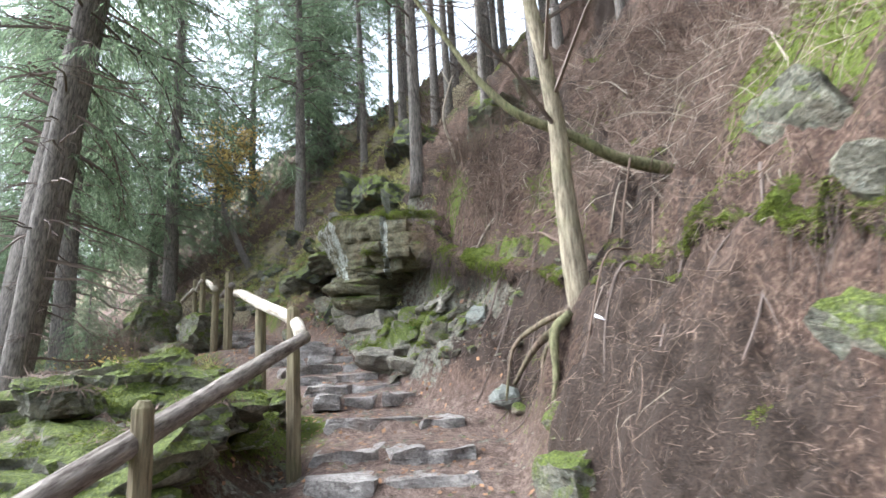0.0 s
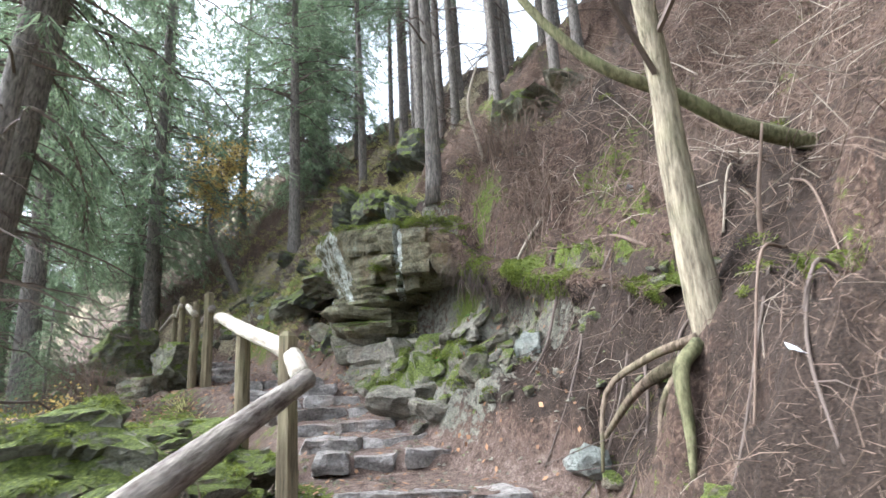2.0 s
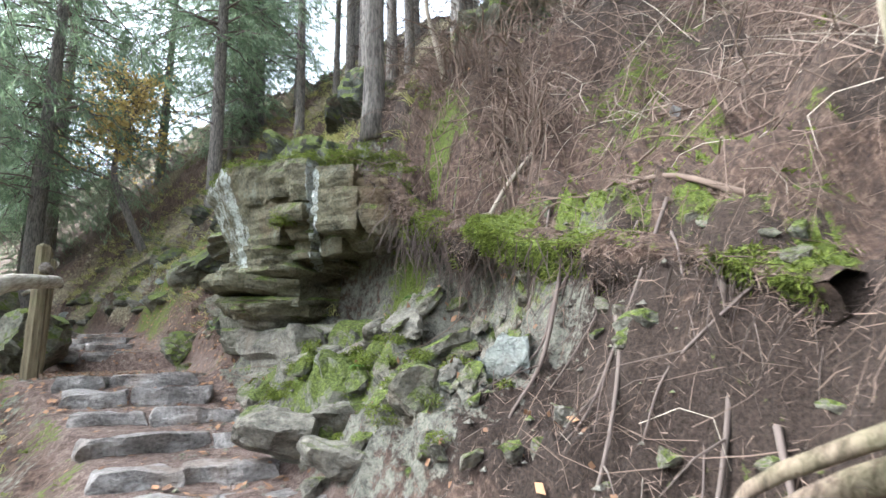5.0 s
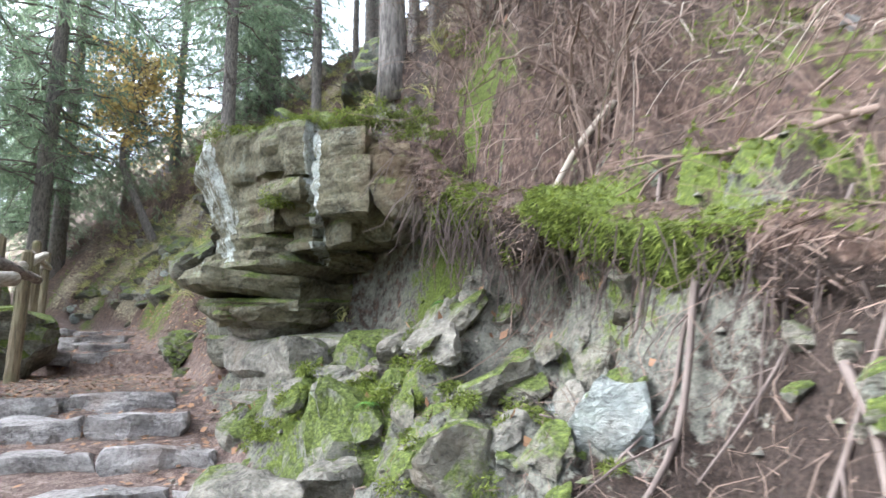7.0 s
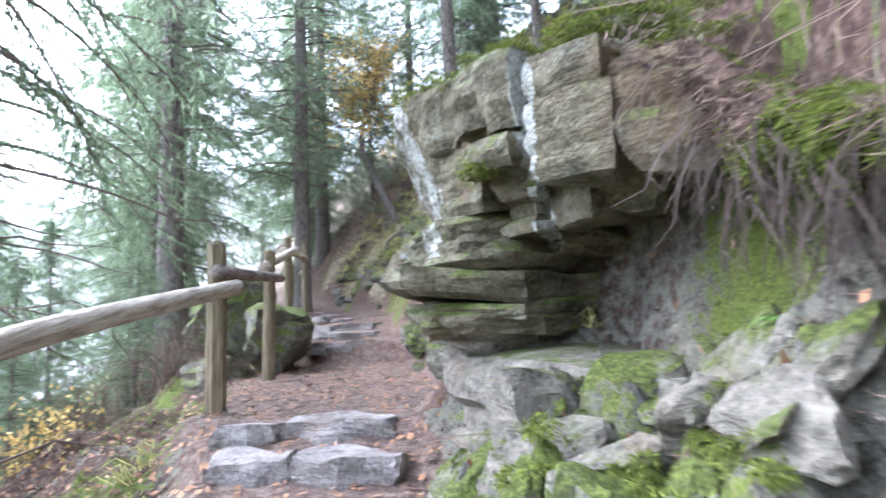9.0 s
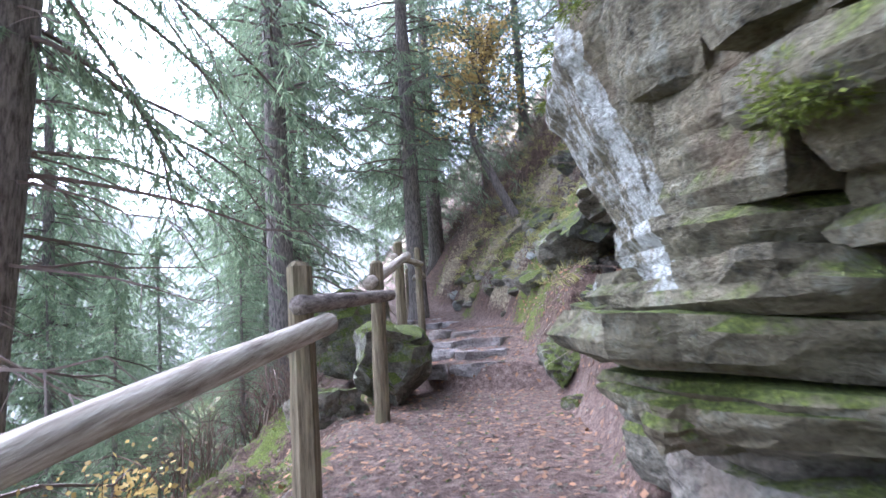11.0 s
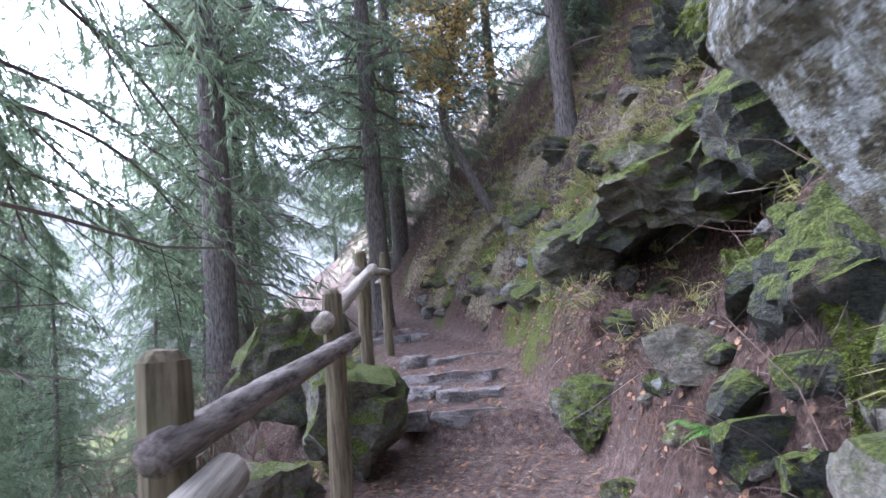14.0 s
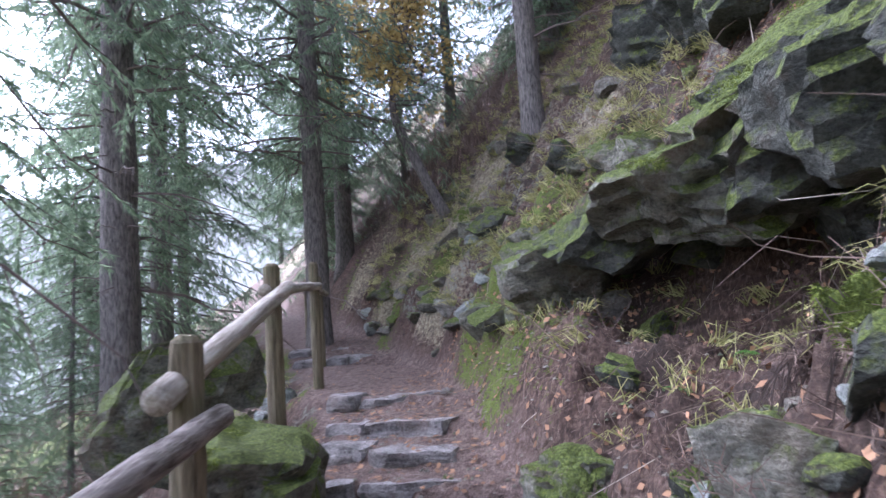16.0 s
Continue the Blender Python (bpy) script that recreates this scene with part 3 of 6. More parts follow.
def make_outcrop():
    o = empty("rock_outcrop", -0.9, 9.4, 2.0)
    tagged(o, "layered schist outcrop overhanging the path, moss on top", "rock outcrop")
    loc = o.location.copy()

    def layer(poly, *a, **k):
        ob = slab("rock_layer", poly, *a, **k)
        ob.location = -loc
        return ob
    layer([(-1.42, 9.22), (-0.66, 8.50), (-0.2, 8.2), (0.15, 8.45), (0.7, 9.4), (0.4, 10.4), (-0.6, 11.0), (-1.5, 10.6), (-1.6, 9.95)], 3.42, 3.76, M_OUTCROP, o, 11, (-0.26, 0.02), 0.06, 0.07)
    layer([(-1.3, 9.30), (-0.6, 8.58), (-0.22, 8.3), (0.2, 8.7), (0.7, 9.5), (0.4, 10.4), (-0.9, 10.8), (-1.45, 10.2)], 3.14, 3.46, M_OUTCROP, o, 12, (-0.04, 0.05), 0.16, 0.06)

    # blocks of the broken front, bed by bed, parted by joints
    def block(p0, p1, s0, s1, out, z0, z1, seed, tilt=(0, 0), under=0.02, deep=0.6):
        a, e = Vector((p0[0], p0[1], 0)), Vector((p1[0], p1[1], 0))
        d = (e - a).normalized()
        n = Vector((d.y, -d.x, 0))
        q = [a + d * s0 + n * out, a + d * (s0 + s1) / 2 + n * (out + 0.02), a + d * s1 + n * (out - 0.01), a + d * (s1 - 0.03) - n * deep, a + d * (s0 + 0.03) - n * deep]
        layer([(v.x, v.y) for v in q], z0 - 0.012, z1 + 0.012, M_OUTCROP, o, seed, tilt, under, 0.04, soft=0.5)
    W0, W1, W2 = (-1.50, 9.12), (-0.78, 8.42), (-0.08, 7.95)
    block(W0, W1, 0.0, 0.44, 0.03, 3.60, 3.95, 61, (-0.06, 0.03), 0.03)
    block(W0, W1, 0.46, 0.74, 0.02, 3.56, 3.89, 62, (-0.08, 0.02), 0.0)
    block(W0, W1, 0.75, 1.02, 0.05, 3.50, 3.82, 74, (-0.10, 0.02), 0.02)
    block(W0, W1, 0.10, 0.62, -0.07, 3.40, 3.60, 63, (-0.04, 0.02), 0.03)
    block(W0, W1, 0.50, 0.98, 0.05, 3.33, 3.45, 64, (-0.05, 0.05), 0.03)
    block(W0, W1, 0.63, 1.02, -0.06, 3.44, 3.57, 65)
    block(W0, W1, 0.06, 0.56, -0.06, 3.22, 3.42, 66, (-0.05, 0.03), 0.05)
    block(W0, W1, 0.55, 0.95, -0.10, 3.22, 3.36, 67, (-0.05, 0.03), 0.06)
    block(W1, W2, 0.02, 0.46, 0.02, 3.50, 3.70, 68, (-0.16, 0.0), 0.02)
    block(W1, W2, 0.36, 0.74, -0.04, 3.42, 3.56, 69, (-0.22, 0.0), 0.04)
    block(W1, W2, 0.0, 0.52, 0.04, 3.20, 3.52, 70, (-0.10, 0.05), 0.08)
    block(W1, W2, 0.44, 0.88, 0.01, 3.12, 3.44, 71, (-0.20, 0.05), 0.12)
    block(W0, W1, 0.52, 0.80, -0.20, 3.08, 3.24, 72, (0, 0), 0.0)
    block(W0, W1, 0.83, 1.10, -0.28, 3.08, 3.24, 73, (0, 0), 0.0)
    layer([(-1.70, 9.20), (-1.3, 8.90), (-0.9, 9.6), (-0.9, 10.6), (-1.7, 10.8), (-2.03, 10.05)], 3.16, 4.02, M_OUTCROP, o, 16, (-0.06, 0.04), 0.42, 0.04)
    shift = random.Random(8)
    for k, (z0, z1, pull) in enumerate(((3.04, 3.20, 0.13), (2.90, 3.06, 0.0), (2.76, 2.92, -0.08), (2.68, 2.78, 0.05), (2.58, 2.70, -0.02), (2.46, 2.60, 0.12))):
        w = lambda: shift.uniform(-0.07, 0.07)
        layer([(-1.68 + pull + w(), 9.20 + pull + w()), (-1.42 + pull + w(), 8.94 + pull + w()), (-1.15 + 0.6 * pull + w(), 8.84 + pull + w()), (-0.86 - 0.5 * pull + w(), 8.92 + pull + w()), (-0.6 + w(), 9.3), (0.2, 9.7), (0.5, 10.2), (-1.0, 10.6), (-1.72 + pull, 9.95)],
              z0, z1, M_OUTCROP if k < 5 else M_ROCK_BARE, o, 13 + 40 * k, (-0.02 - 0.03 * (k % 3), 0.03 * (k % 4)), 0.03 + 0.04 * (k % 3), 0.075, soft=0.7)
    # broken wedges on the front of the ledges
    for k, (x, y, z, sx, sy, sz, rot) in enumerate([(-1.52, 9.16, 2.84, 0.62, 0.5, 0.20, (4, -8, 20)), (-1.18, 8.94, 2.82, 0.55, 0.45, 0.17, (-5, 6, -30)), (-1.36, 9.06, 2.56, 0.58, 0.5, 0.20, (6, -10, 60)),
                                                    (-1.02, 9.06, 2.52, 0.5, 0.45, 0.16, (0, 8, 10)), (-0.80, 8.98, 2.96, 0.45, 0.4, 0.15, (0, 5, 40)), (-1.62, 9.5, 2.66, 0.5, 0.6, 0.22, (5, -6, 80))]):
        me = rock_mesh((0.72 * sx, 0.72 * sy, sz), 940 + k, 11, 4, 0.05)
        me.materials.append(M_OUTCROP)
        ob = new("rock_wedge", me)
        ob.parent = o
        ob.matrix_local = pose(x + 0.16 - loc.x, y + 0.16 - loc.y, z - loc.z, *rot)
    layer([(-1.72, 9.6), (-1.3, 9.3), (-1.0, 10.2), (-1.3, 11.0), (-1.88, 10.6)], 2.3, 2.98, M_ROCK, o, 17, (-0.05, 0.02), 0.1, 0.06)
    layer([(-1.42, 9.30), (-0.95, 8.66), (-0.35, 8.35), (0.3, 8.2), (0.6, 9.2), (0.2, 10.3), (-1.2, 10.4), (-1.58, 9.9)], 1.75, 2.52, M_ROCK_BARE, o, 15, (0.02, 0.12), -0.12, 0.06)
    return o


make_outcrop()


def block_mesh(sx, sy, sz, seed, rough=0.032, cuts=2):
    """A worn stone block on z = 0: a subdivided box with rounded, uneven edges."""
    r = random.Random(seed)
    bm = bmesh.new()
    bmesh.ops.create_cube(bm, size=1.0)
    bmesh.ops.subdivide_edges(bm, edges=bm.edges[:], cuts=5, use_grid_fill=True)
    off = Vector((r.uniform(-50, 50), r.uniform(-50, 50), 0))
    skew = [(r.uniform(-0.12, 0.12), r.uniform(-0.12, 0.12)) for _ in range(2)]
    for v in bm.verts:
        c = v.co * 2
        p = Vector((c.x * (1 - 0.08 * abs(c.y * c.z)), c.y * (1 - 0.08 * abs(c.x)), c.z))
        w = Vector((p.x * sx / 2, p.y * sy / 2, p.z * sz / 2))
        w.x += skew[0][0] * w.y + rough * 2.0 * noise.noise(w * 4 + off)
        w.y += skew[1][0] * w.x * 0.5 + rough * 2.5 * noise.noise(w * 5 + off * 2)
        w.z += rough * noise.noise(w * 6 + off * 3)
        k = max(0, abs(c.x) + abs(c.y) + abs(c.z) - 2.3)
        w *= 1 - 0.08 * k
        v.co = w + Vector((0, 0, sz / 2))
    me = bpy.data.meshes.new("stone")
    bm.to_mesh(me)
    bm.free()
    return me


def make_steps():
    """Each step is a row of two to four flat stones set into the earth."""
    for k, (y, z) in enumerate(STEPS):
        r = random.Random(40 + k)
        cx = float(centre_x(y))
        slope = float(centre_x(y + 0.5) - centre_x(y - 0.5))
        turn = math.degrees(math.atan(-slope)) * 0.35
        wl, wr = float(np.interp(y, LY, LW)), float(np.interp(y, RY, RW))
        wl, wr = min(wl, 0.72), min(wr, 0.62)
        step = empty("stone_step", cx, y, z)
        step.rotation_euler = (0, 0, radians(turn))
        tagged(step, "worn step of flat grey stones in the earth path", "step", "steps of the path")
        n = r.choice((2, 2, 3, 3))
        cuts = sorted(r.uniform(0.25, 0.75) for _ in range(n - 1))
        ends = [0] + cuts + [1]
        for a, b in zip(ends, ends[1:]):
            if b - a < 0.12:
                continue
            x0, x1 = -wl + (wl + wr) * a, -wl + (wl + wr) * b
            h = r.uniform(0.13, 0.18)
            me = block_mesh(x1 - x0 - 0.015, r.uniform(0.26, 0.42), h, k * 10 + int(a * 100))
            me.materials.append(M_STEP)
            ob = new("stone", me)
            ob.parent = step
            ob.matrix_local = pose((x0 + x1) / 2, 0.13 + r.uniform(-0.09, 0.06), -h + r.uniform(-0.02, 0.02), r.uniform(-4, 4), r.uniform(-3, 3), r.uniform(-9, 9))


make_steps()


# ---- fence: posts with log rails ----
def post(x, y, z0, z1, r=0.055, lean=(0, 0), seed=0, square=False):
    o = empty("fence_post", x, y, z0)
    tagged(o, "weathered wooden fence post beside the path", "post", "posts of the fence")
    b = Build()
    h = z1 - z0
    n = 14
    pts = [Vector((lean[0] * t / n, lean[1] * t / n, -0.25 + (h + 0.25) * t / n)) for t in range(n + 1)]
    rad = [r * (1.05 - 0.12 * t / n) for t in range(n + 1)]
    b.tube(pts, rad, 6 if square else 10, 0.14)
    b.tube([pts[-1], pts[-1] + Vector((0.004, 0, 0.03))], [rad[-1] * 0.97, rad[-1] * 0.55], 6 if square else 10, 0.05)
    b.done("shaft", M_POST, o, shade=False)
    return o


def rail(pts, r0, r1, mat, label):
    o = empty("handrail_log", *pts[0])
    tagged(o, label, "handrail", "rails of the fence")
    turn = (Vector(pts[-1]) - Vector(pts[0])).to_track_quat("Z", "Y")
    o.rotation_euler = turn.to_euler()
    back = turn.inverted()
    b = Build()
    P = [back @ (p - Vector(pts[0])) for p in curve_pts(pts, 26)]
    b.tube(P, [(r0 + (r1 - r0) * i / 26) * (1 + 0.05 * noise.noise(P[i] * 3 + Vector(pts[0]))) for i in range(27)], 14, 0.10)
    b.done("log", mat, o, shade=True)
    return o


post(-1.14, 2.35, 0.3, 1.44, 0.045)
post(-1.16, 4.77, 0.93, 2.08, 0.06, (-0.01, 0.02), square=True)
post(-1.86, 6.25, 1.3, 2.36, 0.058)
post(-3.42, 9.72, 2.02, 3.34, 0.075, square=True)
post(-4.43, 11.8, 2.2, 3.6, 0.07, (0.03, 0))
post(-5.42, 13.7, 2.9, 4.1, 0.065)
post(-6.5, 15.9, 3.0, 4.35, 0.06)
post(-8.0, 18.3, 3.1, 4.4, 0.06)
post(-9.8, 20.6, 3.3, 4.6, 0.06)
post(-1.42, -0.6, -0.4, 0.75, 0.05)
rail([(-1.42, -1.0, 0.48), (-1.24, 1.65, 1.14), (-0.98, 4.36, 1.83)], 0.058, 0.045, M_RAIL, "weathered grey round log handrail")
rail([(-1.02, 4.45, 1.84), (-1.22, 4.95, 2.03), (-1.86, 6.2, 2.34), (-2.5, 7.6, 2.66), (-3.34, 9.85, 3.02)], 0.05, 0.06, M_RAIL_PALE, "pale peeled log handrail, slightly bent")
rail([(-3.34, 9.62, 3.12), (-4.32, 11.9, 3.30)], 0.055, 0.05, M_RAIL, "weathered grey round log handrail")
rail([(-4.35, 11.6, 3.40), (-5.38, 13.85, 3.95)], 0.06, 0.055, M_RAIL_PALE, "pale peeled log handrail, slightly bent")
rail([(-5.42, 13.6, 3.92), (-6.5, 16.0, 4.1)], 0.05, 0.045, M_RAIL_PALE, "pale peeled log handrail, slightly bent")
rail([(-6.5, 15.8, 4.1), (-8.0, 18.5, 4.15)], 0.05, 0.045, M_RAIL_PALE, "pale peeled log handrail, slightly bent")
rail([(-8.0, 18.2, 4.15), (-9.8, 20.8, 4.3)], 0.05, 0.045, M_RAIL_PALE, "pale peeled log handrail, slightly bent")


# ---- added glowing sheet for the bright haze across the valley ----
def haze_glow():
    m, n, l, b = material("glowing_haze", 1.0)
    # emission puts the haze's brightness into the sheet and lights nearby trees
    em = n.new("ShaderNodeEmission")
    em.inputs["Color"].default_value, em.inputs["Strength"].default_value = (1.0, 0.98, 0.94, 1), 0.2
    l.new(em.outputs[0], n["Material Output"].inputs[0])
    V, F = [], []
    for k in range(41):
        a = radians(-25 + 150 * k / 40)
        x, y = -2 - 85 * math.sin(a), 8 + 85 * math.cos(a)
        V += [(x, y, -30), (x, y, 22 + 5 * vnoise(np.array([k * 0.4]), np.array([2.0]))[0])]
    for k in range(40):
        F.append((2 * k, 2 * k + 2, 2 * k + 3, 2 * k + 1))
    tagged(link("backdrop", V, F, m), "pale glowing sheet behind the trees, standing in for valley haze", "backdrop", kind="structure")


haze_glow()


# ---- trees ----
def spruce_parts(seed, height, r0, dead_to, sparse=1.0, wide=1.0, big=1.0, far=False, reach=1.0):
    """Trunk, limbs one by one and a drooping needle crown, round the origin."""
    r = random.Random(seed)
    trunk, limbs, crown = Build(), [], Build()
    n = 26
    bend = Vector((r.uniform(-0.3, 0.3), r.uniform(-0.3, 0.3), 0))
    axis = lambda t: Vector((0, 0, t * height - 0.4)) + bend * (t * t)
    rad = lambda t: r0 * (1 - t) ** 0.8 * (1 + 0.55 * math.exp(-t * height / 0.35)) + 0.012
    along = [i / n * i / n * 0.4 + i / n * 0.6 for i in range(n + 1)]
    trunk.tube([axis(t) for t in along], [rad(t) for t in along], 14, 0.12)
    z = 1.0
    while z < height * 0.97:
        t = (z + 0.4) / height
        live = z > dead_to
        for _ in range(r.choice((2, 3, 3)) if live else r.choice((1, 2, 3))):
            a = r.uniform(0, 2 * math.pi)
            if live:
                ln = wide * min(3.2, 0.26 * (height - z) + 0.4) * r.uniform(0.55, 1.05)
            else:
                ln = reach * r.uniform(0.4, 2.4) * r.choice((0.4, 0.7, 1))
            d = Vector((math.cos(a), math.sin(a), 0))
            p0 = axis(t)
            rise = r.uniform(-0.1, 0.25) if live else r.uniform(-0.25, 0.2)
            droop = r.uniform(0.25, 0.55) if live else r.uniform(0.1, 0.35)
            m = 7
            pts = []
            for i in range(m + 1):
                s = i / m
                kink = Vector((r.gauss(0, 1), r.gauss(0, 1), r.gauss(0, 1))) * 0.03 * ln * s
                pts.append(p0 + d * (ln * s) + Vector((0, 0, ln * (rise * s - droop * s * s))) + kink)
            b0 = 0.007 + 0.008 * ln
            limb = Build()
            limb.tube(pts[::2] if far else pts, [b0 * (1 - 0.85 * i / m) for i in range(m + 1)][::2 if far else 1], 3 if far else 4, 0, False)
            side = Vector((-d.y, d.x, 0))
            for i in range(1, m + 1):
                for sg in (-1, 1):
                    if r.random() < (0.25 if live else 0.5):
                        continue
                    tl = ln * r.uniform(0.14, 0.36) * (1.2 - 0.5 * i / m)
                    td = (d * r.uniform(0.3, 0.9) + side * sg * r.uniform(0.5, 1) + Vector((0, 0, r.uniform(-0.9, 0.1)))).normalized()
                    q = pts[i] + td * tl + Vector((0, 0, -0.2 * tl))
                    if not (far and live):
                        limb.tube([pts[i], (pts[i] + q) / 2 + Vector((0, 0, 0.05 * tl)), q], [0.005, 0.004, 0.002], 3, 0, False)
                    if live:
                        high = z > 12
                        count = max(2, int(tl / (0.11 if high else 0.055) * sparse))
                        for k in range(count):
                            at = pts[i].lerp(q, (k + r.random()) / count)
                            for sg2 in (-1, 1):
                                ld = (td * 0.5 + td.cross(Vector((0, 0, 1))) * sg2 * r.uniform(0.2, 0.9) + Vector((0, 0, r.uniform(-1.3, 0.0)))).normalized()
                                crown.leaf(at, ld, ld.cross(Vector((r.gauss(0, 1), r.gauss(0, 1), 0.4))).normalized(), big * r.uniform(0.12, 0.30), (1.8 if high else 1.0) * big * r.uniform(0.014, 0.032), far)
            limbs.append(limb)
        z += r.uniform(0.16, 0.30) if live else r.uniform(0.16, 0.42)
    return trunk, limbs, crown


def tree(kind, x, y, seed, height, r0, dead_to, label, mat=None, sparse=1.0, lean=(0, 0), z=None, wide=1.0, big=1.0, single=False, far=False, reach=1.0):
    z = ground_z(x, y) if z is None else z
    o = empty(kind, x, y, z)
    o.rotation_euler = (radians(lean[0]), radians(lean[1]), 0)
    tagged(o, label, "tree", "trees of the forest")
    trunk, limbs, crown = spruce_parts(seed, height, r0, dead_to, sparse, wide, big, far, reach)
    trunk.done("trunk", mat or M_BARK, o, shade=True)
    rest = Build()
    for k, limb in enumerate(limbs):
        if single and k < 45:
            limb.done("branch", M_DEAD, o)
        else:
            s = len(rest.v)
            rest.v += limb.v
            rest.f += [tuple(i + s for i in f) for f in limb.f]
    if rest.v:
        tagged(rest.done("branchwork", M_DEAD, o), kind="stuff")
    crown.done("crown", M_NEEDLE, o)
    return o


SPRUCE = "tall spruce with bare dead lower branches on the slope"
near_trees = [
    tree("spruce_tree", -6.85, 9.35, 1, 19, 0.37, 6.5, "thick grey-brown spruce trunk with dead twiggy branches", lean=(0, 8), single=True, reach=1.25),
    tree("spruce_tree", -5.85, 8.05, 9, 16, 0.16, 8.0, "slim spruce trunk below the handrail, bare of needles", lean=(0, 6)),
    tree("spruce_tree", -10.4, 16.6, 3, 22, 0.29, 6.0, "dark spruce trunk against the bright sky, bare twigs low down", single=True, wide=1.1, reach=1.5),
    tree("spruce_tree", -14.2, 21.0, 4, 20, 0.26, 3.5, SPRUCE, single=True),
    tree("spruce_tree", -8.9, 19.65, 5, 20, 0.22, 3.2, SPRUCE, single=True, sparse=0.8),
    tree("spruce_tree", -10.7, 23.8, 6, 20, 0.24, 2.5, SPRUCE, big=1.1, sparse=0.7),
    tree("spruce_tree", -4.45, 19.3, 7, 16, 0.18, 4.5, "slim brown spruce trunk on the steep bank", mat=M_BARK, single=True),
    tree("spruce_tree", -0.25, 9.35, 8, 14, 0.09, 6, "slim spruce trunk above the rock outcrop", single=True),
]
# leaning tree on the bank, its roots exposed
def leaning_tree():
    o = empty("leaning_tree", 1.12, 4.78, 1.9)
    tagged(o, "pale-barked young tree leaning over the path, roots exposed", "tree")
    b = Build()
    pts = curve_pts([(0.04, 0, -0.15), (0.0, 0.02, 0.35), (-0.03, 0.02, 1.1), (-0.05, 0.0, 1.75), (-0.2, -0.13, 2.7), (-0.5, -0.1, 4.5), (-0.9, 0, 8.0), (-1.1, 0.1, 11.0)], 40)
    b.tube(pts, [0.135 if i == 0 else 0.10 * (1 - i / 44) + 0.012 for i in range(41)], 14, 0.10)
    b.done("trunk", M_BARK_PALE, o, shade=True)
    r = random.Random(5)
    limbs = Build()
    for i in range(16, 40, 2):
        p = pts[i]
        a = r.uniform(0, 6.28)
        q = p + Vector((math.cos(a), math.sin(a), 0.5)) * r.uniform(0.5, 1.4)
        limbs.tube([p, (p + q) / 2 + Vector((0, 0, 0.1)), q], [0.02, 0.014, 0.004], 4)
    tagged(limbs.done("branchwork", M_DEAD, o), kind="stuff")
    for k, way in enumerate([((-0.1, -0.05, 0.02), (-0.25, -0.15, -0.12), (-0.27, -0.2, -0.4), (-0.33, -0.3, -0.62)), ((0.0, -0.1, 0), (0.02, -0.28, -0.3), (0.05, -0.45, -0.72)),
                              ((0.12, -0.05, 0.0), (0.25, -0.25, -0.1), (0.36, -0.5, -0.35), (0.34, -0.68, -0.66)), ((-0.1, 0.05, -0.05), (-0.25, 0.2, -0.12), (-0.36, 0.4, -0.25), (-0.5, 0.62, -0.5)), ((0.06, -0.08, 0.0), (0.14, -0.3, -0.22), (0.16, -0.42, -0.6)), ((-0.05, -0.08, -0.02), (-0.12, -0.22, -0.3), (-0.1, -0.34, -0.66)), ((-0.1, 0.0, -0.03), (-0.3, 0.0, -0.25), (-0.36, 0.02, -0.55)), ((0.1, -0.06, 0.02), (0.3, -0.15, -0.05), (0.5, -0.4, -0.2), (0.62, -0.62, -0.5)), ((-0.08, -0.02, 0.06), (-0.3, 0.12, -0.02), (-0.52, 0.3, -0.2), (-0.62, 0.2, -0.62))]):
        rb = Build()
        rb.tube(curve_pts(way, 12), [(0.05 if k < 4 else 0.032) * (1 - 0.7 * i / 12) for i in range(13)], 8, 0.25)
        rb.done("root", M_BARK_MOSS if k in (0, 4) else M_ROOT, o, shade=True)
    return o


leaning_tree()


def mossy_limb():
    o = empty("bent_mossy_sapling", *(2.18, 5.05, 3.17))
    tagged(o, "bent mossy sapling trunk growing out of the bank", "tree")
    b = Build()
    P = [Vector(p) - Vector((2.18, 5.05, 3.17)) for p in [(2.18, 5.05, 3.17), (1.64, 4.98, 3.29), (1.23, 4.95, 3.51), (0.79, 4.95, 3.73), (0.47, 5.0, 4.09), (0.22, 5.05, 4.51), (-0.15, 5.12, 5.14)]]
    b.tube(curve_pts(P, 30), [0.062 - 0.045 * i / 30 for i in range(31)], 10, 0.12)
    b.done("trunk", M_BARK_MOSS, o, shade=True)
    return o


mossy_limb()

# a store of spruces that the wood is planted with
def plant(src, x, y, s, turn):
    m = pose(x, y, ground_z(x, y) - 0.1, 0, 0, turn) @ Matrix.Scale(s, 4)
    o = copy_thing(src, m)
    o.scale = (s, s, s)
    return o


wood = [tree("spruce_tree", -17, 14, 21, 21, 0.24, 3.0, SPRUCE, big=1.45, far=True, sparse=0.55), tree("spruce_tree", -13, 27, 22, 19, 0.21, 1.8, SPRUCE, big=1.45, far=True, sparse=0.55),
        tree("spruce_tree", -20, 24, 23, 17, 0.19, 0.8, "green spruce with drooping branches down to the ground", big=1.5, far=True, sparse=0.55, wide=1.25)]
# coarse spruce for copies out of view, added only to block sky light
unseen_shade_tree = tree("spruce_tree", -9, -9, 41, 18, 0.2, 2.0, SPRUCE, big=2.4, far=True, sparse=0.3)
ridge = [tree("spruce_tree", 1.6, 15.5, 31, 15, 0.16, 8, "bare slim trunk on the ridge above the path", sparse=0.7, big=1.2, far=True), tree("spruce_tree", 3.4, 14.0, 32, 13, 0.12, 6, "bare slim trunk on the ridge above the path", sparse=0.7, big=1.2, far=True)]
prng = random.Random(77)
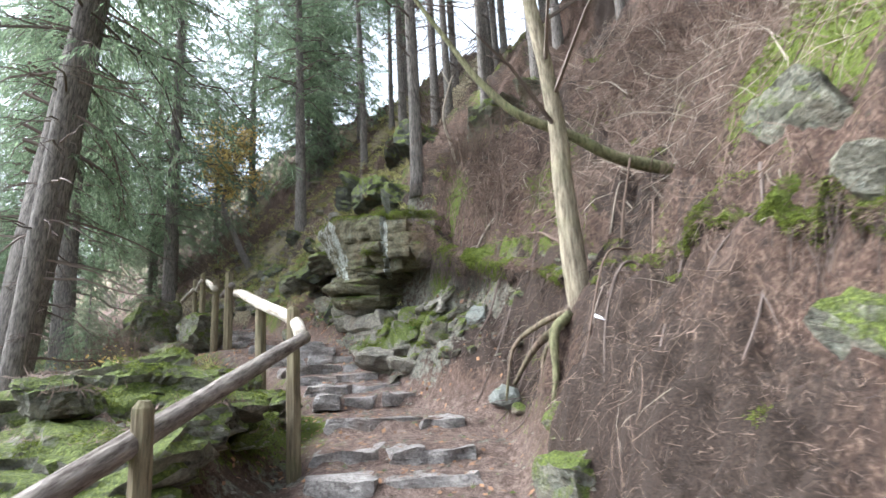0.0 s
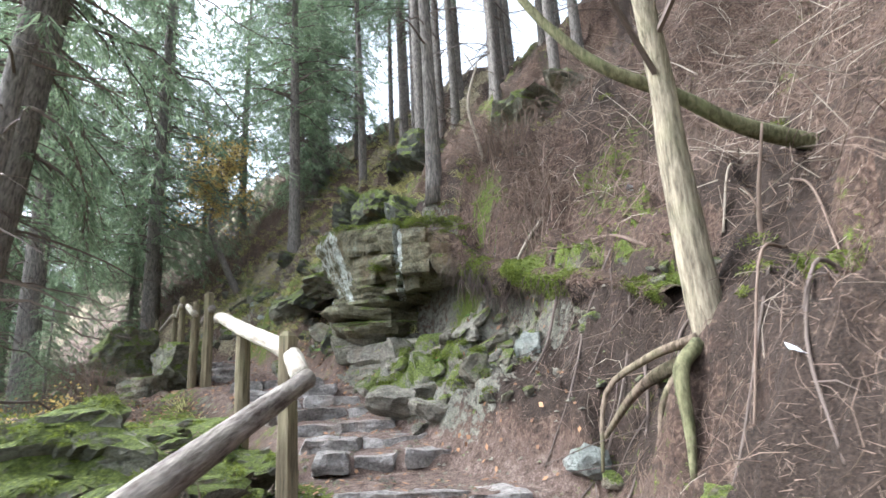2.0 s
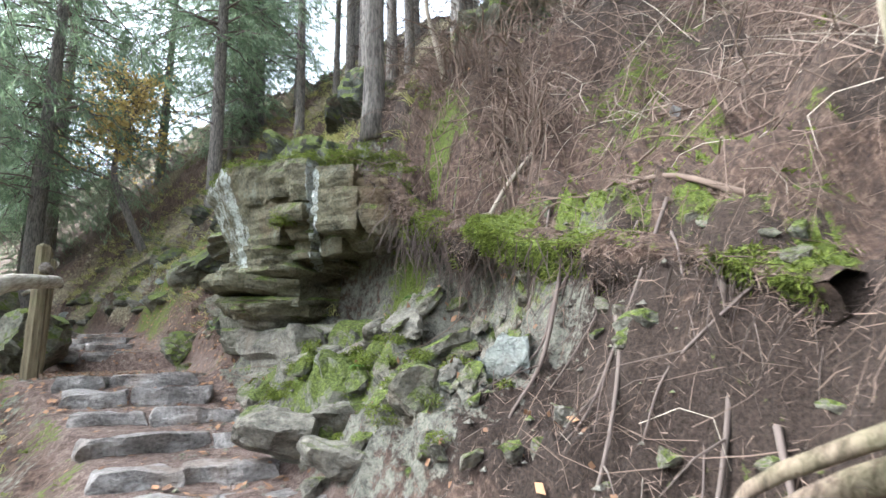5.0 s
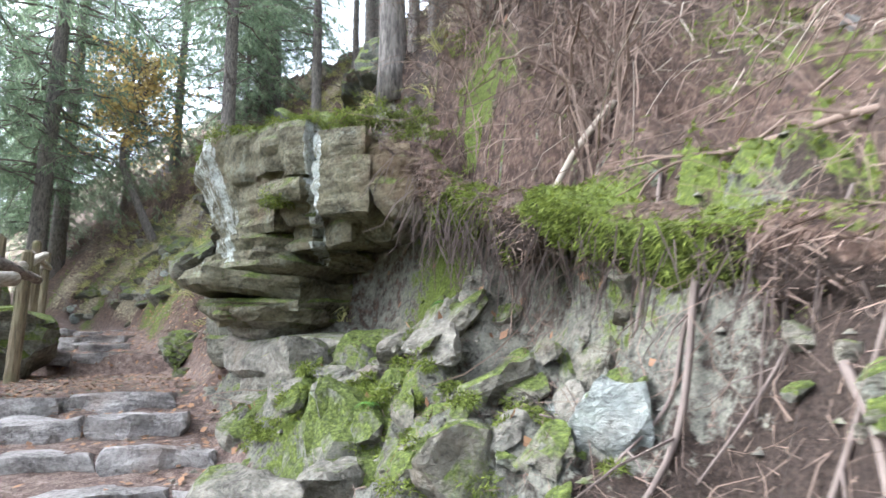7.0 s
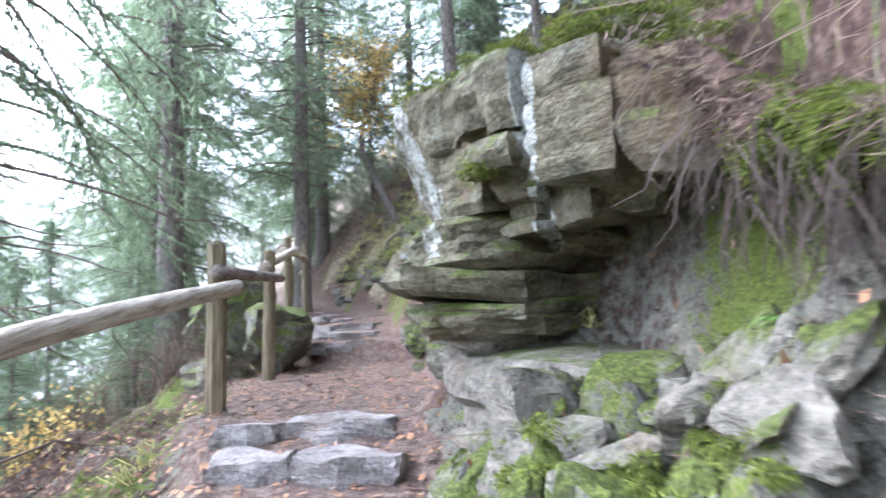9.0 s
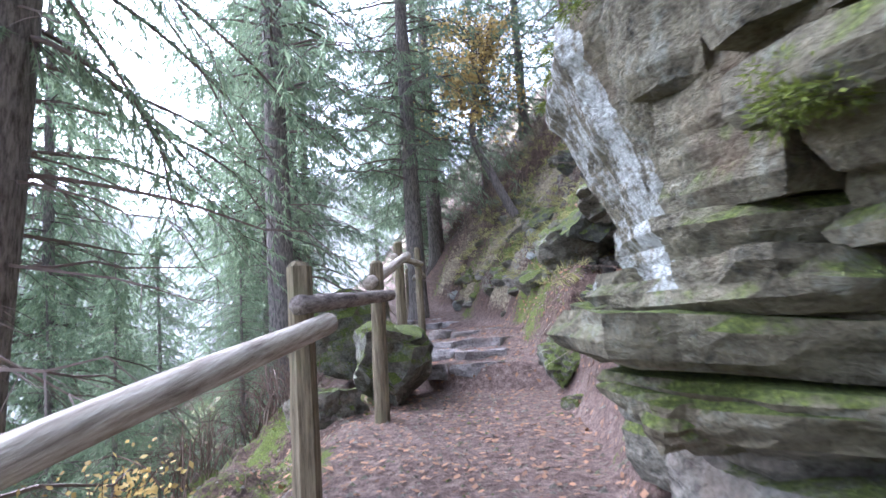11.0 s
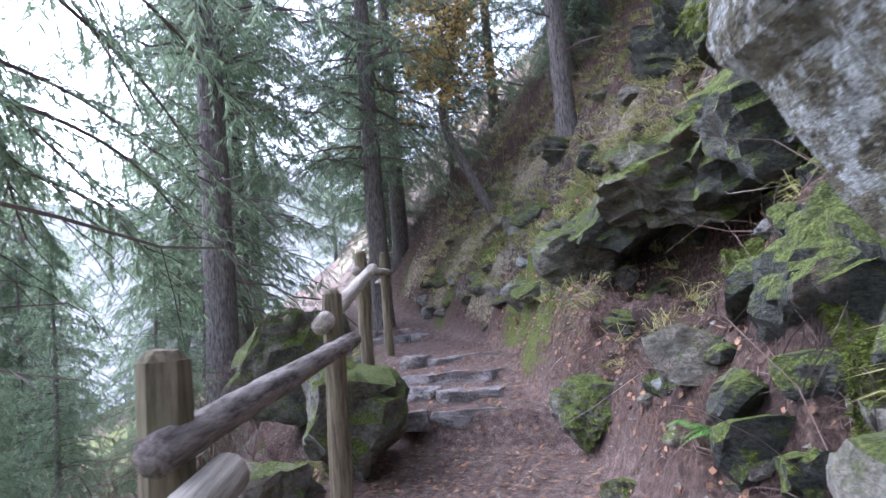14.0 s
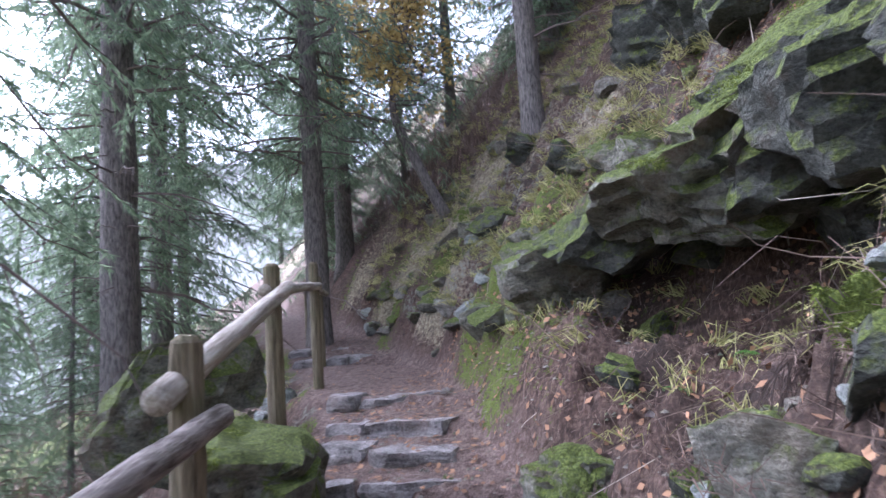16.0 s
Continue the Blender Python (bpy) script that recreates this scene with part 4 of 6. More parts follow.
placed = [(t.location.x, t.location.y) for t in near_trees + wood + ridge]
count = 0
while count < 21:
    a, dist = radians(prng.uniform(-16, 112)), prng.uniform(13, 55)
    x, y = -2 - dist * math.sin(a), 8 + dist * math.cos(a)
    u = (x - float(centre_x(y))) * float(heading_cos(y))
    if abs(u) < 2.2 or u > 9 or any((x - p) ** 2 + (y - q) ** 2 < 4 for p, q in placed):
        continue
    # an open gap in the wood towards the bright sky
    az = math.degrees(math.atan2(-x - 2.2, y - 9))
    if 43 < az < 58 and (dist > 24 or az > 45):
        continue
    placed.append((x, y))
    plant(prng.choice(wood), x, y, prng.uniform(0.75, 1.15), prng.uniform(0, 360))
    count += 1
for x, y in ((-16, 14.8), (-17, 12), (-12.8, 18.6), (-19, 17)):
    plant(prng.choice(wood), x, y, prng.uniform(0.8, 1.1), prng.uniform(0, 360))
for x, y, s in ((-8.4, 26.6, 0.9), (-4.6, 23.4, 0.7), (-5.6, 28.5, 1.0)):
    plant(wood[2], x, y, s, prng.uniform(0, 360))
# unseen copies up the right slope, to darken the near bank
for x, y in ((4.6, 0.4), (5.2, -2.2), (6.2, 3.2)):
    plant(unseen_shade_tree, x, y, prng.uniform(0.8, 1.1), prng.uniform(0, 360))
for x, y in ((-0.4, 16.2), (1.4, 14.0), (0.2, 18.0), (2.6, 13.2), (4.0, 18.0), (1.9, 17.0), (5.0, 17.5), (-2.4, 20.2), (-1.0, 20.8), (0.6, 17.0), (2.3, 18.2), (-0.6, 19.0), (4.6, 12.6), (3.2, 16.6), (5.4, 15.0), (1.0, 20.5), (6.5, 13.0), (-1.5, 22.0), (3.0, 21.0), (7.5, 10.0), (-3.0, 24.0), (-5.5, 27.0), (-1.0, 26.0)):
    plant(prng.choice(ridge), x, y, prng.uniform(0.8, 1.15), prng.uniform(0, 360))

# trees out of view round and behind, added to shade the place
for x, y in ((8, -4), (9, 2), (9, 7)):
    plant(unseen_shade_tree, x, y, prng.uniform(0.8, 1.1), prng.uniform(0, 360))

# ---- boulders ----
lrng = random.Random(61)
for k in range(44):
    x, y = lrng.uniform(-4.0, -1.5), lrng.uniform(2.2, 6.4)
    if (x - float(centre_x(y))) * float(heading_cos(y)) > -0.95:
        continue
    s = lrng.uniform(0.25, 0.7)
    rock("ledge_rock", x, y, ground_z(x, y) - 0.3 * s + lrng.uniform(0.05, 0.3), (s, s * lrng.uniform(0.7, 1.2), s * lrng.uniform(0.35, 0.6)), 500 + k, M_ROCK_MOSS if k % 4 else M_ROCK, (lrng.uniform(-15, 15), lrng.uniform(-25, 5), lrng.uniform(0, 360)),
         "broken mossy ledge rock below the handrail", 4, 12, "ledge rocks below the path")

MOSSY = "mossy angular boulder beside the path"
for x, y, dz, size, seed, mat, rot in [
        (-2.1, 4.35, -0.40, (1.1, 1.0, 0.7), 1, M_ROCK_MOSS, (8, -6, 20)), (-2.5, 5.8, -0.4, (1.2, 1.1, 0.75), 2, M_ROCK_MOSS, (4, -10, 60)),
        (-3.5, 5.0, -0.45, (1.2, 1.1, 0.9), 3, M_ROCK_MOSS, (0, -14, 10)), (-1.95, 3.3, -0.4, (1.1, 1.2, 0.6), 4, M_ROCK_MOSS, (6, 0, 80)),
        (-2.9, 3.4, -0.45, (1.1, 0.9, 0.7), 5, M_ROCK_MOSS, (0, -16, 0)), 
        (-5.15, 13.05, -0.1, (0.95, 1.2, 0.95), 8, M_ROCK_MOSS, (4, 0, 20)),
        (-6.8, 14.3, 0.1, (1.15, 1.0, 1.3), 9, M_ROCK_MOSS, (0, 0, 40)), (-5.3, 12.2, -0.2, (0.7, 0.6, 0.6), 10, M_ROCK, (0, 0, 0)),
        (-3.3, 13.65, -0.15, (0.55, 0.6, 0.42), 11, M_ROCK_MOSS, (18, 14, 0))]:
    rock("boulder", x, y, ground_z(x, y) + dz, size, seed, mat, rot, MOSSY, 5 if seed < 7 else 4, 18)
for x, y, dz, size, seed, mat, rot in [
        (-0.72, 7.32, -0.02, (0.42, 0.36, 0.30), 20, M_ROCK_BARE, (0, 10, 25)), (-0.52, 7.38, -0.02, (0.2, 0.2, 0.2), 21, M_ROCK_BARE, (0, 0, 5)),
        (-0.38, 6.85, -0.03, (0.34, 0.24, 0.18), 22, M_ROCK_BARE, (0, 12, -20)), (-0.02, 6.75, -0.03, (0.3, 0.26, 0.30), 23, M_ROCK_FOOT, (10, 0, 10)),
        (-0.55, 6.95, -0.02, (0.14, 0.14, 0.1), 24, M_ROCK_BARE, (0, 0, 0))]:
    rock("loose_stone", x, y, ground_z(x, y) + dz, size, seed, mat, rot, "grey angular stone lying beside the steps", 3)
# ---- stones set into the bank and the far slope ----
STONE = "grey angular stone bedded in the earth bank"
for k, (x, y, sink, size, mat, rot) in enumerate([
        (-0.42, 7.5, 0.35, (0.55, 0.42, 0.62), M_ROCK_MOSS, (-25, 15, 30)), 
        
        (0.36, 7.0, 0.1, (0.17, 0.13, 0.13), M_ROCK_PALE, (0, 20, 10)),
        (0.36, 6.5, 0.12, (0.21, 0.17, 0.22), M_ROCK_PALE, (0, 25, 30)), (0.22, 6.62, 0.08, (0.12, 0.10, 0.12), M_ROCK_MOSS, (0, 15, 0)),
        (0.58, 6.2, 0.1, (0.21, 0.16, 0.17), M_ROCK_BARE, (0, 30, 70)), 
        (-0.75, 8.45, 0.25, (0.5, 0.4, 0.5), M_ROCK_BARE, (-15, 10, 40)),
        (0.35, 6.75, 0.1, (0.2, 0.15, 0.14), M_ROCK, (0, 20, 0)),
        (0.75, 5.9, 0.15, (0.20, 0.16, 0.20), M_ROCK, (0, 25, 0)), (0.5, 5.5, 0.1, (0.25, 0.2, 0.18), M_ROCK_PALE, (0, 20, 0)),
        (0.75, 4.2, 0.1, (0.18, 0.20, 0.20), M_ROCK_MOSS, (0, 25, 0)), (0.66, 3.5, 0.12, (0.35, 0.35, 0.3), M_ROCK_MOSS, (0, 20, 40)),
        (1.9, 2.6, 0.12, (0.4, 0.3, 0.25), M_ROCK, (0, 35, 0)), (2.1, 3.2, 0.2, (0.6, 0.5, 0.4), M_ROCK_MOSS, (0, 40, 20)), (1.7, 2.3, 0.2, (0.35, 0.35, 0.3), M_ROCK_MOSS, (0, 35, 60)),
        (1.2, 9.5, 0.1, (1.3, 0.9, 0.55), M_ROCK_MOSS, (-10, 5, 20)), (0.75, 9.2, 0.2, (0.5, 0.4, 0.35), M_ROCK_MOSS, (0, 10, 0)), (1.9, 9.8, 0.15, (0.9, 0.7, 0.5), M_ROCK_MOSS, (0, 15, 50)),
        (-2.35, 12.35, 0.08, (0.36, 0.3, 0.32), M_ROCK, (0, 12, 20)), (-1.75, 11.7, 0.25, (0.55, 0.55, 0.7), M_ROCK_SHADED, (0, 15, 20)), (-2.05, 11.55, 0.1, (0.35, 0.35, 0.3), M_ROCK_SHADED, (0, 5, 60)),
        (-3.82, 15.22, 0.35, (0.5, 0.6, 1.0), M_ROCK_MOSS, (0, 10, 40)), (-2.95, 13.85, 0.1, (0.5, 0.34, 0.24), M_ROCK_SHADED, (0, 20, 35)),
        (-2.0, 16.4, 0.2, (1.5, 0.9, 0.8), M_ROCK_SHADED, (0, 20, 30)), (-2.9, 15.75, 0.4, (0.7, 0.6, 0.8), M_ROCK, (-10, 20, 20)), (-1.5, 15.0, 0.2, (1.2, 0.9, 0.8), M_ROCK_SHADED, (0, 20, 50)),
        (-0.8, 13.6, 0.2, (1.1, 0.8, 0.9), M_ROCK_SHADED, (0, 15, 40)), (-1.3, 12.6, 0.2, (0.9, 0.7, 0.7), M_ROCK_SHADED, (0, 20, 10)), (-2.6, 17.6, 0.2, (0.9, 0.7, 0.7), M_ROCK_SHADED, (0, 20, 0)),
        (-1.0, 17.2, 0.3, (1.3, 0.9, 0.9), M_ROCK_SHADED, (0, 20, 70)), (-0.2, 15.6, 0.3, (1.3, 1.0, 0.9), M_ROCK_SHADED, (0, 25, 20)), (-3.7, 17.3, 0.12, (0.5, 0.45, 0.4), M_ROCK_SHADED, (0, 20, 0)), (-5.0, 18.3, 0.15, (0.7, 0.6, 0.5), M_ROCK_SHADED, (0, 25, 0)),
        (-4.6, 18.9, 0.1, (0.6, 0.4, 0.5), M_ROCK_SHADED, (0, 15, 30)), (-3.9, 15.4, 0.15, (0.4, 0.4, 0.4), M_ROCK_SHADED, (0, 20, 30))]):
    rock("bank_stone", x, y, ground_z(x, y) - sink, size, 100 + k, mat, rot, STONE, 4 if max(size) > 0.5 else 3, group="stones in the bank")
srng = random.Random(12)
for k in range(60):
    y = srng.uniform(15.3, 21) if k < 42 else srng.uniform(10.8, 13)
    side = 1 if k < 30 or k >= 42 else -1
    x = float(centre_x(y)) + side * (0.95 + abs(srng.gauss(0, 0.5))) / float(heading_cos(y))
    s = srng.uniform(0.1, 0.45) * (0.5 if k >= 42 else 1)
    rock("path_stone", x, y, ground_z(x, y) - 0.3 * s, (s, s * srng.uniform(0.6, 1), s * srng.uniform(0.5, 0.9)), 300 + k, srng.choice((M_ROCK, M_ROCK_BARE, M_ROCK_MOSS, M_ROCK_PALE)),
         (srng.uniform(-20, 20), srng.uniform(-20, 20), srng.uniform(0, 360)), "rough stone at the edge of the path", 3, 9, "stones along the path")

roof = empty("overhanging_slab", -2.0, 14.4, 3.9)
tagged(roof, "mossy rock slab overhanging a dark hollow", "rock slab")
for k, (x, y, z, sx, sz, rot) in enumerate([(-3.42, 15.2, 3.45, 0.85, 0.75, (0, -14, 40)), (-2.85, 14.66, 3.86, 0.95, 0.6, (8, -18, -35)), (-2.3, 14.22, 4.02, 0.95, 0.62, (-6, -20, 70)), (-1.85, 13.7, 4.02, 0.9, 0.7, (5, -12, -50)), (-1.3, 13.25, 4.12, 1.05, 0.75, (0, -15, 15)),
                                            (-0.75, 12.85, 4.1, 1.1, 0.9, (10, -10, -30)), (-2.6, 15.1, 4.3, 0.9, 0.5, (-8, -22, 0)), (-1.5, 14.1, 4.65, 1.1, 0.6, (-5, -25, 30)), (-2.1, 14.75, 4.6, 0.7, 0.45, (0, -30, 60))]):
    me = rock_mesh((sx, sx * 0.85, sz), 700 + k, 14, 4)
    me.materials.append(M_ROCK_MOSS if k in (0, 2, 6, 8) else M_ROCK_SHADED)
    ob = new("rock_block", me)
    ob.parent = roof
    ob.matrix_local = pose(x + 2.0, y - 14.4, z - 3.9, *rot)

# rocks at the back of the hollow, their dark colour paints its shade
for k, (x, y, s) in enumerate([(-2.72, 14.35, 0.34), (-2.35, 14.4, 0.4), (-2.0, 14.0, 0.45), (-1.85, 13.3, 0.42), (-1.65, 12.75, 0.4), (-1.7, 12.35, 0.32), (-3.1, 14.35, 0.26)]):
    rock("boulder", x + 0.36, y + 0.40, ground_z(x + 0.36, y + 0.40) - 0.15, (s * 1.2, s, s * 0.95), 760 + k, M_ROCK_SHADED, (10, 15, 40 * k), "rock in the hollow under the overhang, coloured dark for shade")


# stones and broken rock on the far slope beside the path
srng = random.Random(63)
for k in range(46):
    y = srng.uniform(15.0, 21.5)
    d = srng.uniform(0.1, 3.2)
    x = float(centre_x(y)) + (float(np.interp(y, RY, RW)) + d) / float(heading_cos(y))
    s = srng.uniform(0.10, 0.38)
    rock("bank_stone", x, y, ground_z(x, y) - 0.35 * s, (s, s * srng.uniform(0.6, 1.0), s * srng.uniform(0.5, 0.9)), 860 + k, srng.choice((M_ROCK, M_ROCK_BARE, M_ROCK_MOSS, M_ROCK_MOSS)),
         (srng.uniform(-30, 10), srng.uniform(5, 45), srng.uniform(0, 360)), "grey mossy stone on the slope beside the path", 3, 10, "stones in the bank")

# mossy stones bedded in the slope below the hollow, darkened as if shaded
drng = random.Random(58)
for k in range(50):
    y = drng.uniform(10.6, 13.4) if k < 26 else drng.uniform(10.3, 12.2)
    d = drng.uniform(0.15, 1.7) if k < 26 else drng.uniform(0.3, 1.5)
    x = float(centre_x(y)) + (float(np.interp(y, RY, RW)) + d) / float(heading_cos(y))
    s = drng.uniform(0.10, 0.30) if k < 26 else drng.uniform(0.22, 0.5)
    rock("bank_stone", x, y, ground_z(x, y) - 0.4 * s, (s, s * drng.uniform(0.6, 1.0), s * drng.uniform(0.5, 0.9)), 800 + k, M_ROCK_SHADED,
         (drng.uniform(-30, 10), drng.uniform(5, 45), drng.uniform(0, 360)), "mossy stone bedded in the litter slope, shade in its colour", 3, 10, "stones in the bank")

# broken rock along the foot of the bank
frng = random.Random(31)
for k in range(120):
    y = frng.uniform(6.5, 8.75)
    d = frng.uniform(0.06, 1.05)
    x = float(centre_x(y)) + (float(np.interp(y, RY, RW)) + d) / float(heading_cos(y))
    s = frng.uniform(0.10, 0.30) if y > 7.1 else frng.uniform(0.08, 0.18)
    z = ground_z(x, y)
    face = Vector((-(ground_z(x + 0.2, y) - ground_z(x - 0.2, y)) / 0.4, -(ground_z(x, y + 0.2) - ground_z(x, y - 0.2)) / 0.4, 1.0)).normalized()
    face = (face + Vector((frng.gauss(0, 0.16), frng.gauss(0, 0.16), frng.gauss(0, 0.16)))).normalized()
    turn = face.to_track_quat("Z", "Y").to_matrix().to_4x4()
    thick = s * frng.uniform(0.3, 0.55)
    me = rock_mesh((s, s * frng.uniform(0.55, 0.95), thick), 600 + k, 9, 3, 0.05)
    me.materials.append(frng.choice((M_ROCK_BARE, M_ROCK_FOOT, M_ROCK_FOOT, M_ROCK_FOOT, M_ROCK_FOOT, M_ROCK_MOSS)))
    ob = new("bank_stone", me)
    ob.matrix_world = Matrix.Translation(Vector((x, y, z)) - face * thick * 0.72) @ turn @ Matrix.Rotation(frng.uniform(0, 6.28), 4, "Z")
    tagged(ob, STONE, "rock", "stones in the bank")


# small stones caught in the bare earth under the turf
grng = random.Random(47)
for k in range(34):
    y = grng.uniform(4.9, 6.9)
    d = grng.uniform(0.12, 1.0)
    x = float(centre_x(y)) + (float(np.interp(y, RY, RW)) + d) / float(heading_cos(y))
    s = grng.uniform(0.04, 0.11)
    rock("bank_stone", x, y, ground_z(x, y) - 0.4 * s, (s, s * grng.uniform(0.6, 1.0), s * grng.uniform(0.5, 0.9)), 980 + k, grng.choice((M_ROCK_FOOT, M_ROCK_FOOT, M_ROCK_MOSS)),
         (grng.uniform(-30, 10), grng.uniform(5, 45), grng.uniform(0, 360)), STONE, 3, 10, "stones in the bank")


# ---- scattered small growth and litter ----
def on_bank(n, x0, x1, y0, y1, seed):
    """Random places on the ground, with height, normal, masks."""
    g = np.random.default_rng(seed)
    x, y = g.uniform(x0, x1, n), g.uniform(y0, y1, n)
    z, u, d, e, off = ground_parts(x, y)
    zx, zy = ground_parts(x + 0.04, y)[0], ground_parts(x, y + 0.04)[0]
    nrm = np.stack([-(zx - z) / 0.04, -(zy - z) / 0.04, np.ones(n)], -1)
    nrm /= np.linalg.norm(nrm, axis=1)[:, None]
    return x, y, z, nrm, u, d, e, moss_mask(x, y, d, e)


def stuff(b, name, mat, label, category):
    return tagged(b.done(name, mat), label, category, kind="stuff")


def moss_tufts():
    b = Build()
    r = random.Random(1)
    for box, n in (((-0.4, 3.3, 2.2, 9.0), 56000), ((-4.5, -0.6, 2.0, 9.0), 24000), ((-6.5, 0.0, 10.5, 17.5), 26000), ((-9.0, -1.5, 16.5, 22.0), 12000)):
        x, y, z, nr, u, d, e, mk = on_bank(n, *box, seed=n)
        for i in range(n):
            if mk[i] < 0.42 + 0.2 * r.random() or (d[i] <= 0.02 and e[i] <= 0.1):
                continue
            nv = Vector(nr[i])
            p = Vector((x[i], y[i], z[i])) - nv * 0.01
            for _ in range(2):
                dv = (nv * 0.8 + Vector((r.gauss(0, 0.6), r.gauss(0, 0.6), r.uniform(-0.5, 0.3)))).normalized()
                b.leaf(p, dv, dv.cross(Vector((r.gauss(0, 1), r.gauss(0, 1), r.gauss(0, 1)))).normalized(), r.uniform(0.015, 0.04), r.uniform(0.008, 0.016), True)
    return stuff(b, "moss", M_MOSS, "bright green moss tufts on the bank and rocks", "moss")


def litter():
    b = Build()
    r = random.Random(2)
    for box, n in (((-0.6, 3.6, 1.5, 9.5), 46000), ((-5.0, 0.5, 10, 17), 20000), ((-9.0, -1.0, 15, 23), 9000), ((-4.5, -0.8, 2, 9), 5000)):
        x, y, z, nr, u, d, e, mk = on_bank(n, *box, seed=n + 1)
        near = 0.55 if box[3] < 9.6 else 1.0
        for i in range(n):
            if mk[i] > 0.6:
                continue
            nv = Vector(nr[i])
            t = nv.cross(Vector((r.gauss(0, 1), r.gauss(0, 1), r.gauss(0, 1)))).normalized()
            t = (t + nv * r.uniform(0.0, 0.35)).normalized()
            b.leaf(Vector((x[i], y[i], z[i])) + nv * 0.006, t, t.cross(nv).normalized(), near * r.uniform(0.05, 0.16), near * r.uniform(0.004, 0.008), True)
    return stuff(b, "needle_litter", M_TWIG, "brown needle and straw litter on the slope", "litter")


def twigs():
    b, pale = Build(), Build()
    r = random.Random(3)
    for box, n in (((0.3, 4.2, 2.9, 10.5), 5200), ((-3.8, 1.5, 10.5, 18), 900), ((-4.5, -1.0, 2, 9), 250), ((-2.0, 4.5, 10, 17), 700), ((-9.0, -0.5, 15, 23), 1100)):
        x, y, z, nr, u, d, e, mk = on_bank(n, *box, seed=n + 2)
        for i in range(n):
            if d[i] < 0.15 and e[i] < 0.2:
                continue
            nv = Vector(nr[i])
            down = Vector((nv.x, nv.y, 0)).normalized()
            t = nv.cross(Vector((r.gauss(0, 1), r.gauss(0, 1), r.gauss(0, 1)))).normalized()
            t = (t + down * r.uniform(-0.6, 0.6)).normalized()
            t = (t - nv * t.dot(nv)).normalized()
            ln = r.uniform(0.15, 0.6) * (0.7 if y[i] < 7.5 and d[i] < 1.3 else r.choice((1, 1, 1, 1.9)))
            s = t.cross(nv)
            p = Vector((x[i], y[i], z[i])) + nv * 0.015
            bend = r.uniform(-0.45, 0.45) * ln
            lift = r.uniform(0.0, 0.16) * ln
            pts = [p, p + t * ln * 0.35 + s * bend * 0.7 + nv * lift, p + t * ln * 0.7 + s * bend * 0.8 + nv * lift * 1.3, p + t * ln + nv * lift * r.uniform(0, 1.5)]
            q = r.uniform(0.002, 0.0045)
            if y[i] < 7.5 and d[i] < 1.3:
                q *= 0.55
            (pale if r.random() < (0.06 if d[i] < 1.3 else 0.2) else b).tube(pts, [q, q * 0.9, q * 0.7, q * 0.3], 3, 0, False)
    stuff(b, "twigs", M_TWIG, "brown fallen twigs strewn over the slope", "twigs")
    stuff(pale, "bleached_twigs", M_TWIG_PALE, "bleached dry twigs strewn over the slope", "twigs")


def leaves():
    b = Build()
    r = random.Random(4)
    for box, n in (((-1.6, 0.6, 3, 9), 640), ((-5.6, -1.0, 8.5, 17), 5200), ((-9, -3, 15, 22), 700), ((-4, -1, 3, 9), 250)):
        x, y, z, nr, u, d, e, mk = on_bank(n, *box, seed=n + 3)
        for i in range(n):
            nv = Vector(nr[i])
            t = nv.cross(Vector((r.gauss(0, 1), r.gauss(0, 1), r.gauss(0, 1)))).normalized()
            t = (t + nv * r.uniform(0, 0.3)).normalized()
            b.leaf(Vector((x[i], y[i], z[i])) + nv * 0.012, t, t.cross(nv).normalized(), r.uniform(0.03, 0.075), r.uniform(0.02, 0.045))
    return stuff(b, "fallen_leaves", M_LITTER, "small orange and brown fallen leaves on the path", "leaves")


def pebbles():
    b = Build()
    r = random.Random(6)
    for box, n in (((-1.5, 0.8, 2.5, 9.3), 900), ((-5.6, -1.8, 9.3, 15.5), 1700), ((-0.4, 0.9, 5.5, 8.3), 160)):
        x, y, z, nr, u, d, e, mk = on_bank(n, *box, seed=n + 5)
        for i in range(n):
            s = r.uniform(0.008, 0.03)
            p = Vector((x[i], y[i], z[i]))
            k = len(b.v)
            for v in ((1, 0, 0), (0, 1, 0), (-1, 0, 0), (0, -1, 0), (0.2, 0.1, 0.7), (0, 0, -0.6)):
                b.v.append(p + Vector(v) * s * r.uniform(0.7, 1.2))
            b.f += [(k, k + 1, k + 4), (k + 1, k + 2, k + 4), (k + 2, k + 3, k + 4), (k + 3, k, k + 4)]
    return stuff(b, "pebbles", M_ROCK_BARE, "small grey pebbles in the trodden earth", "pebbles")


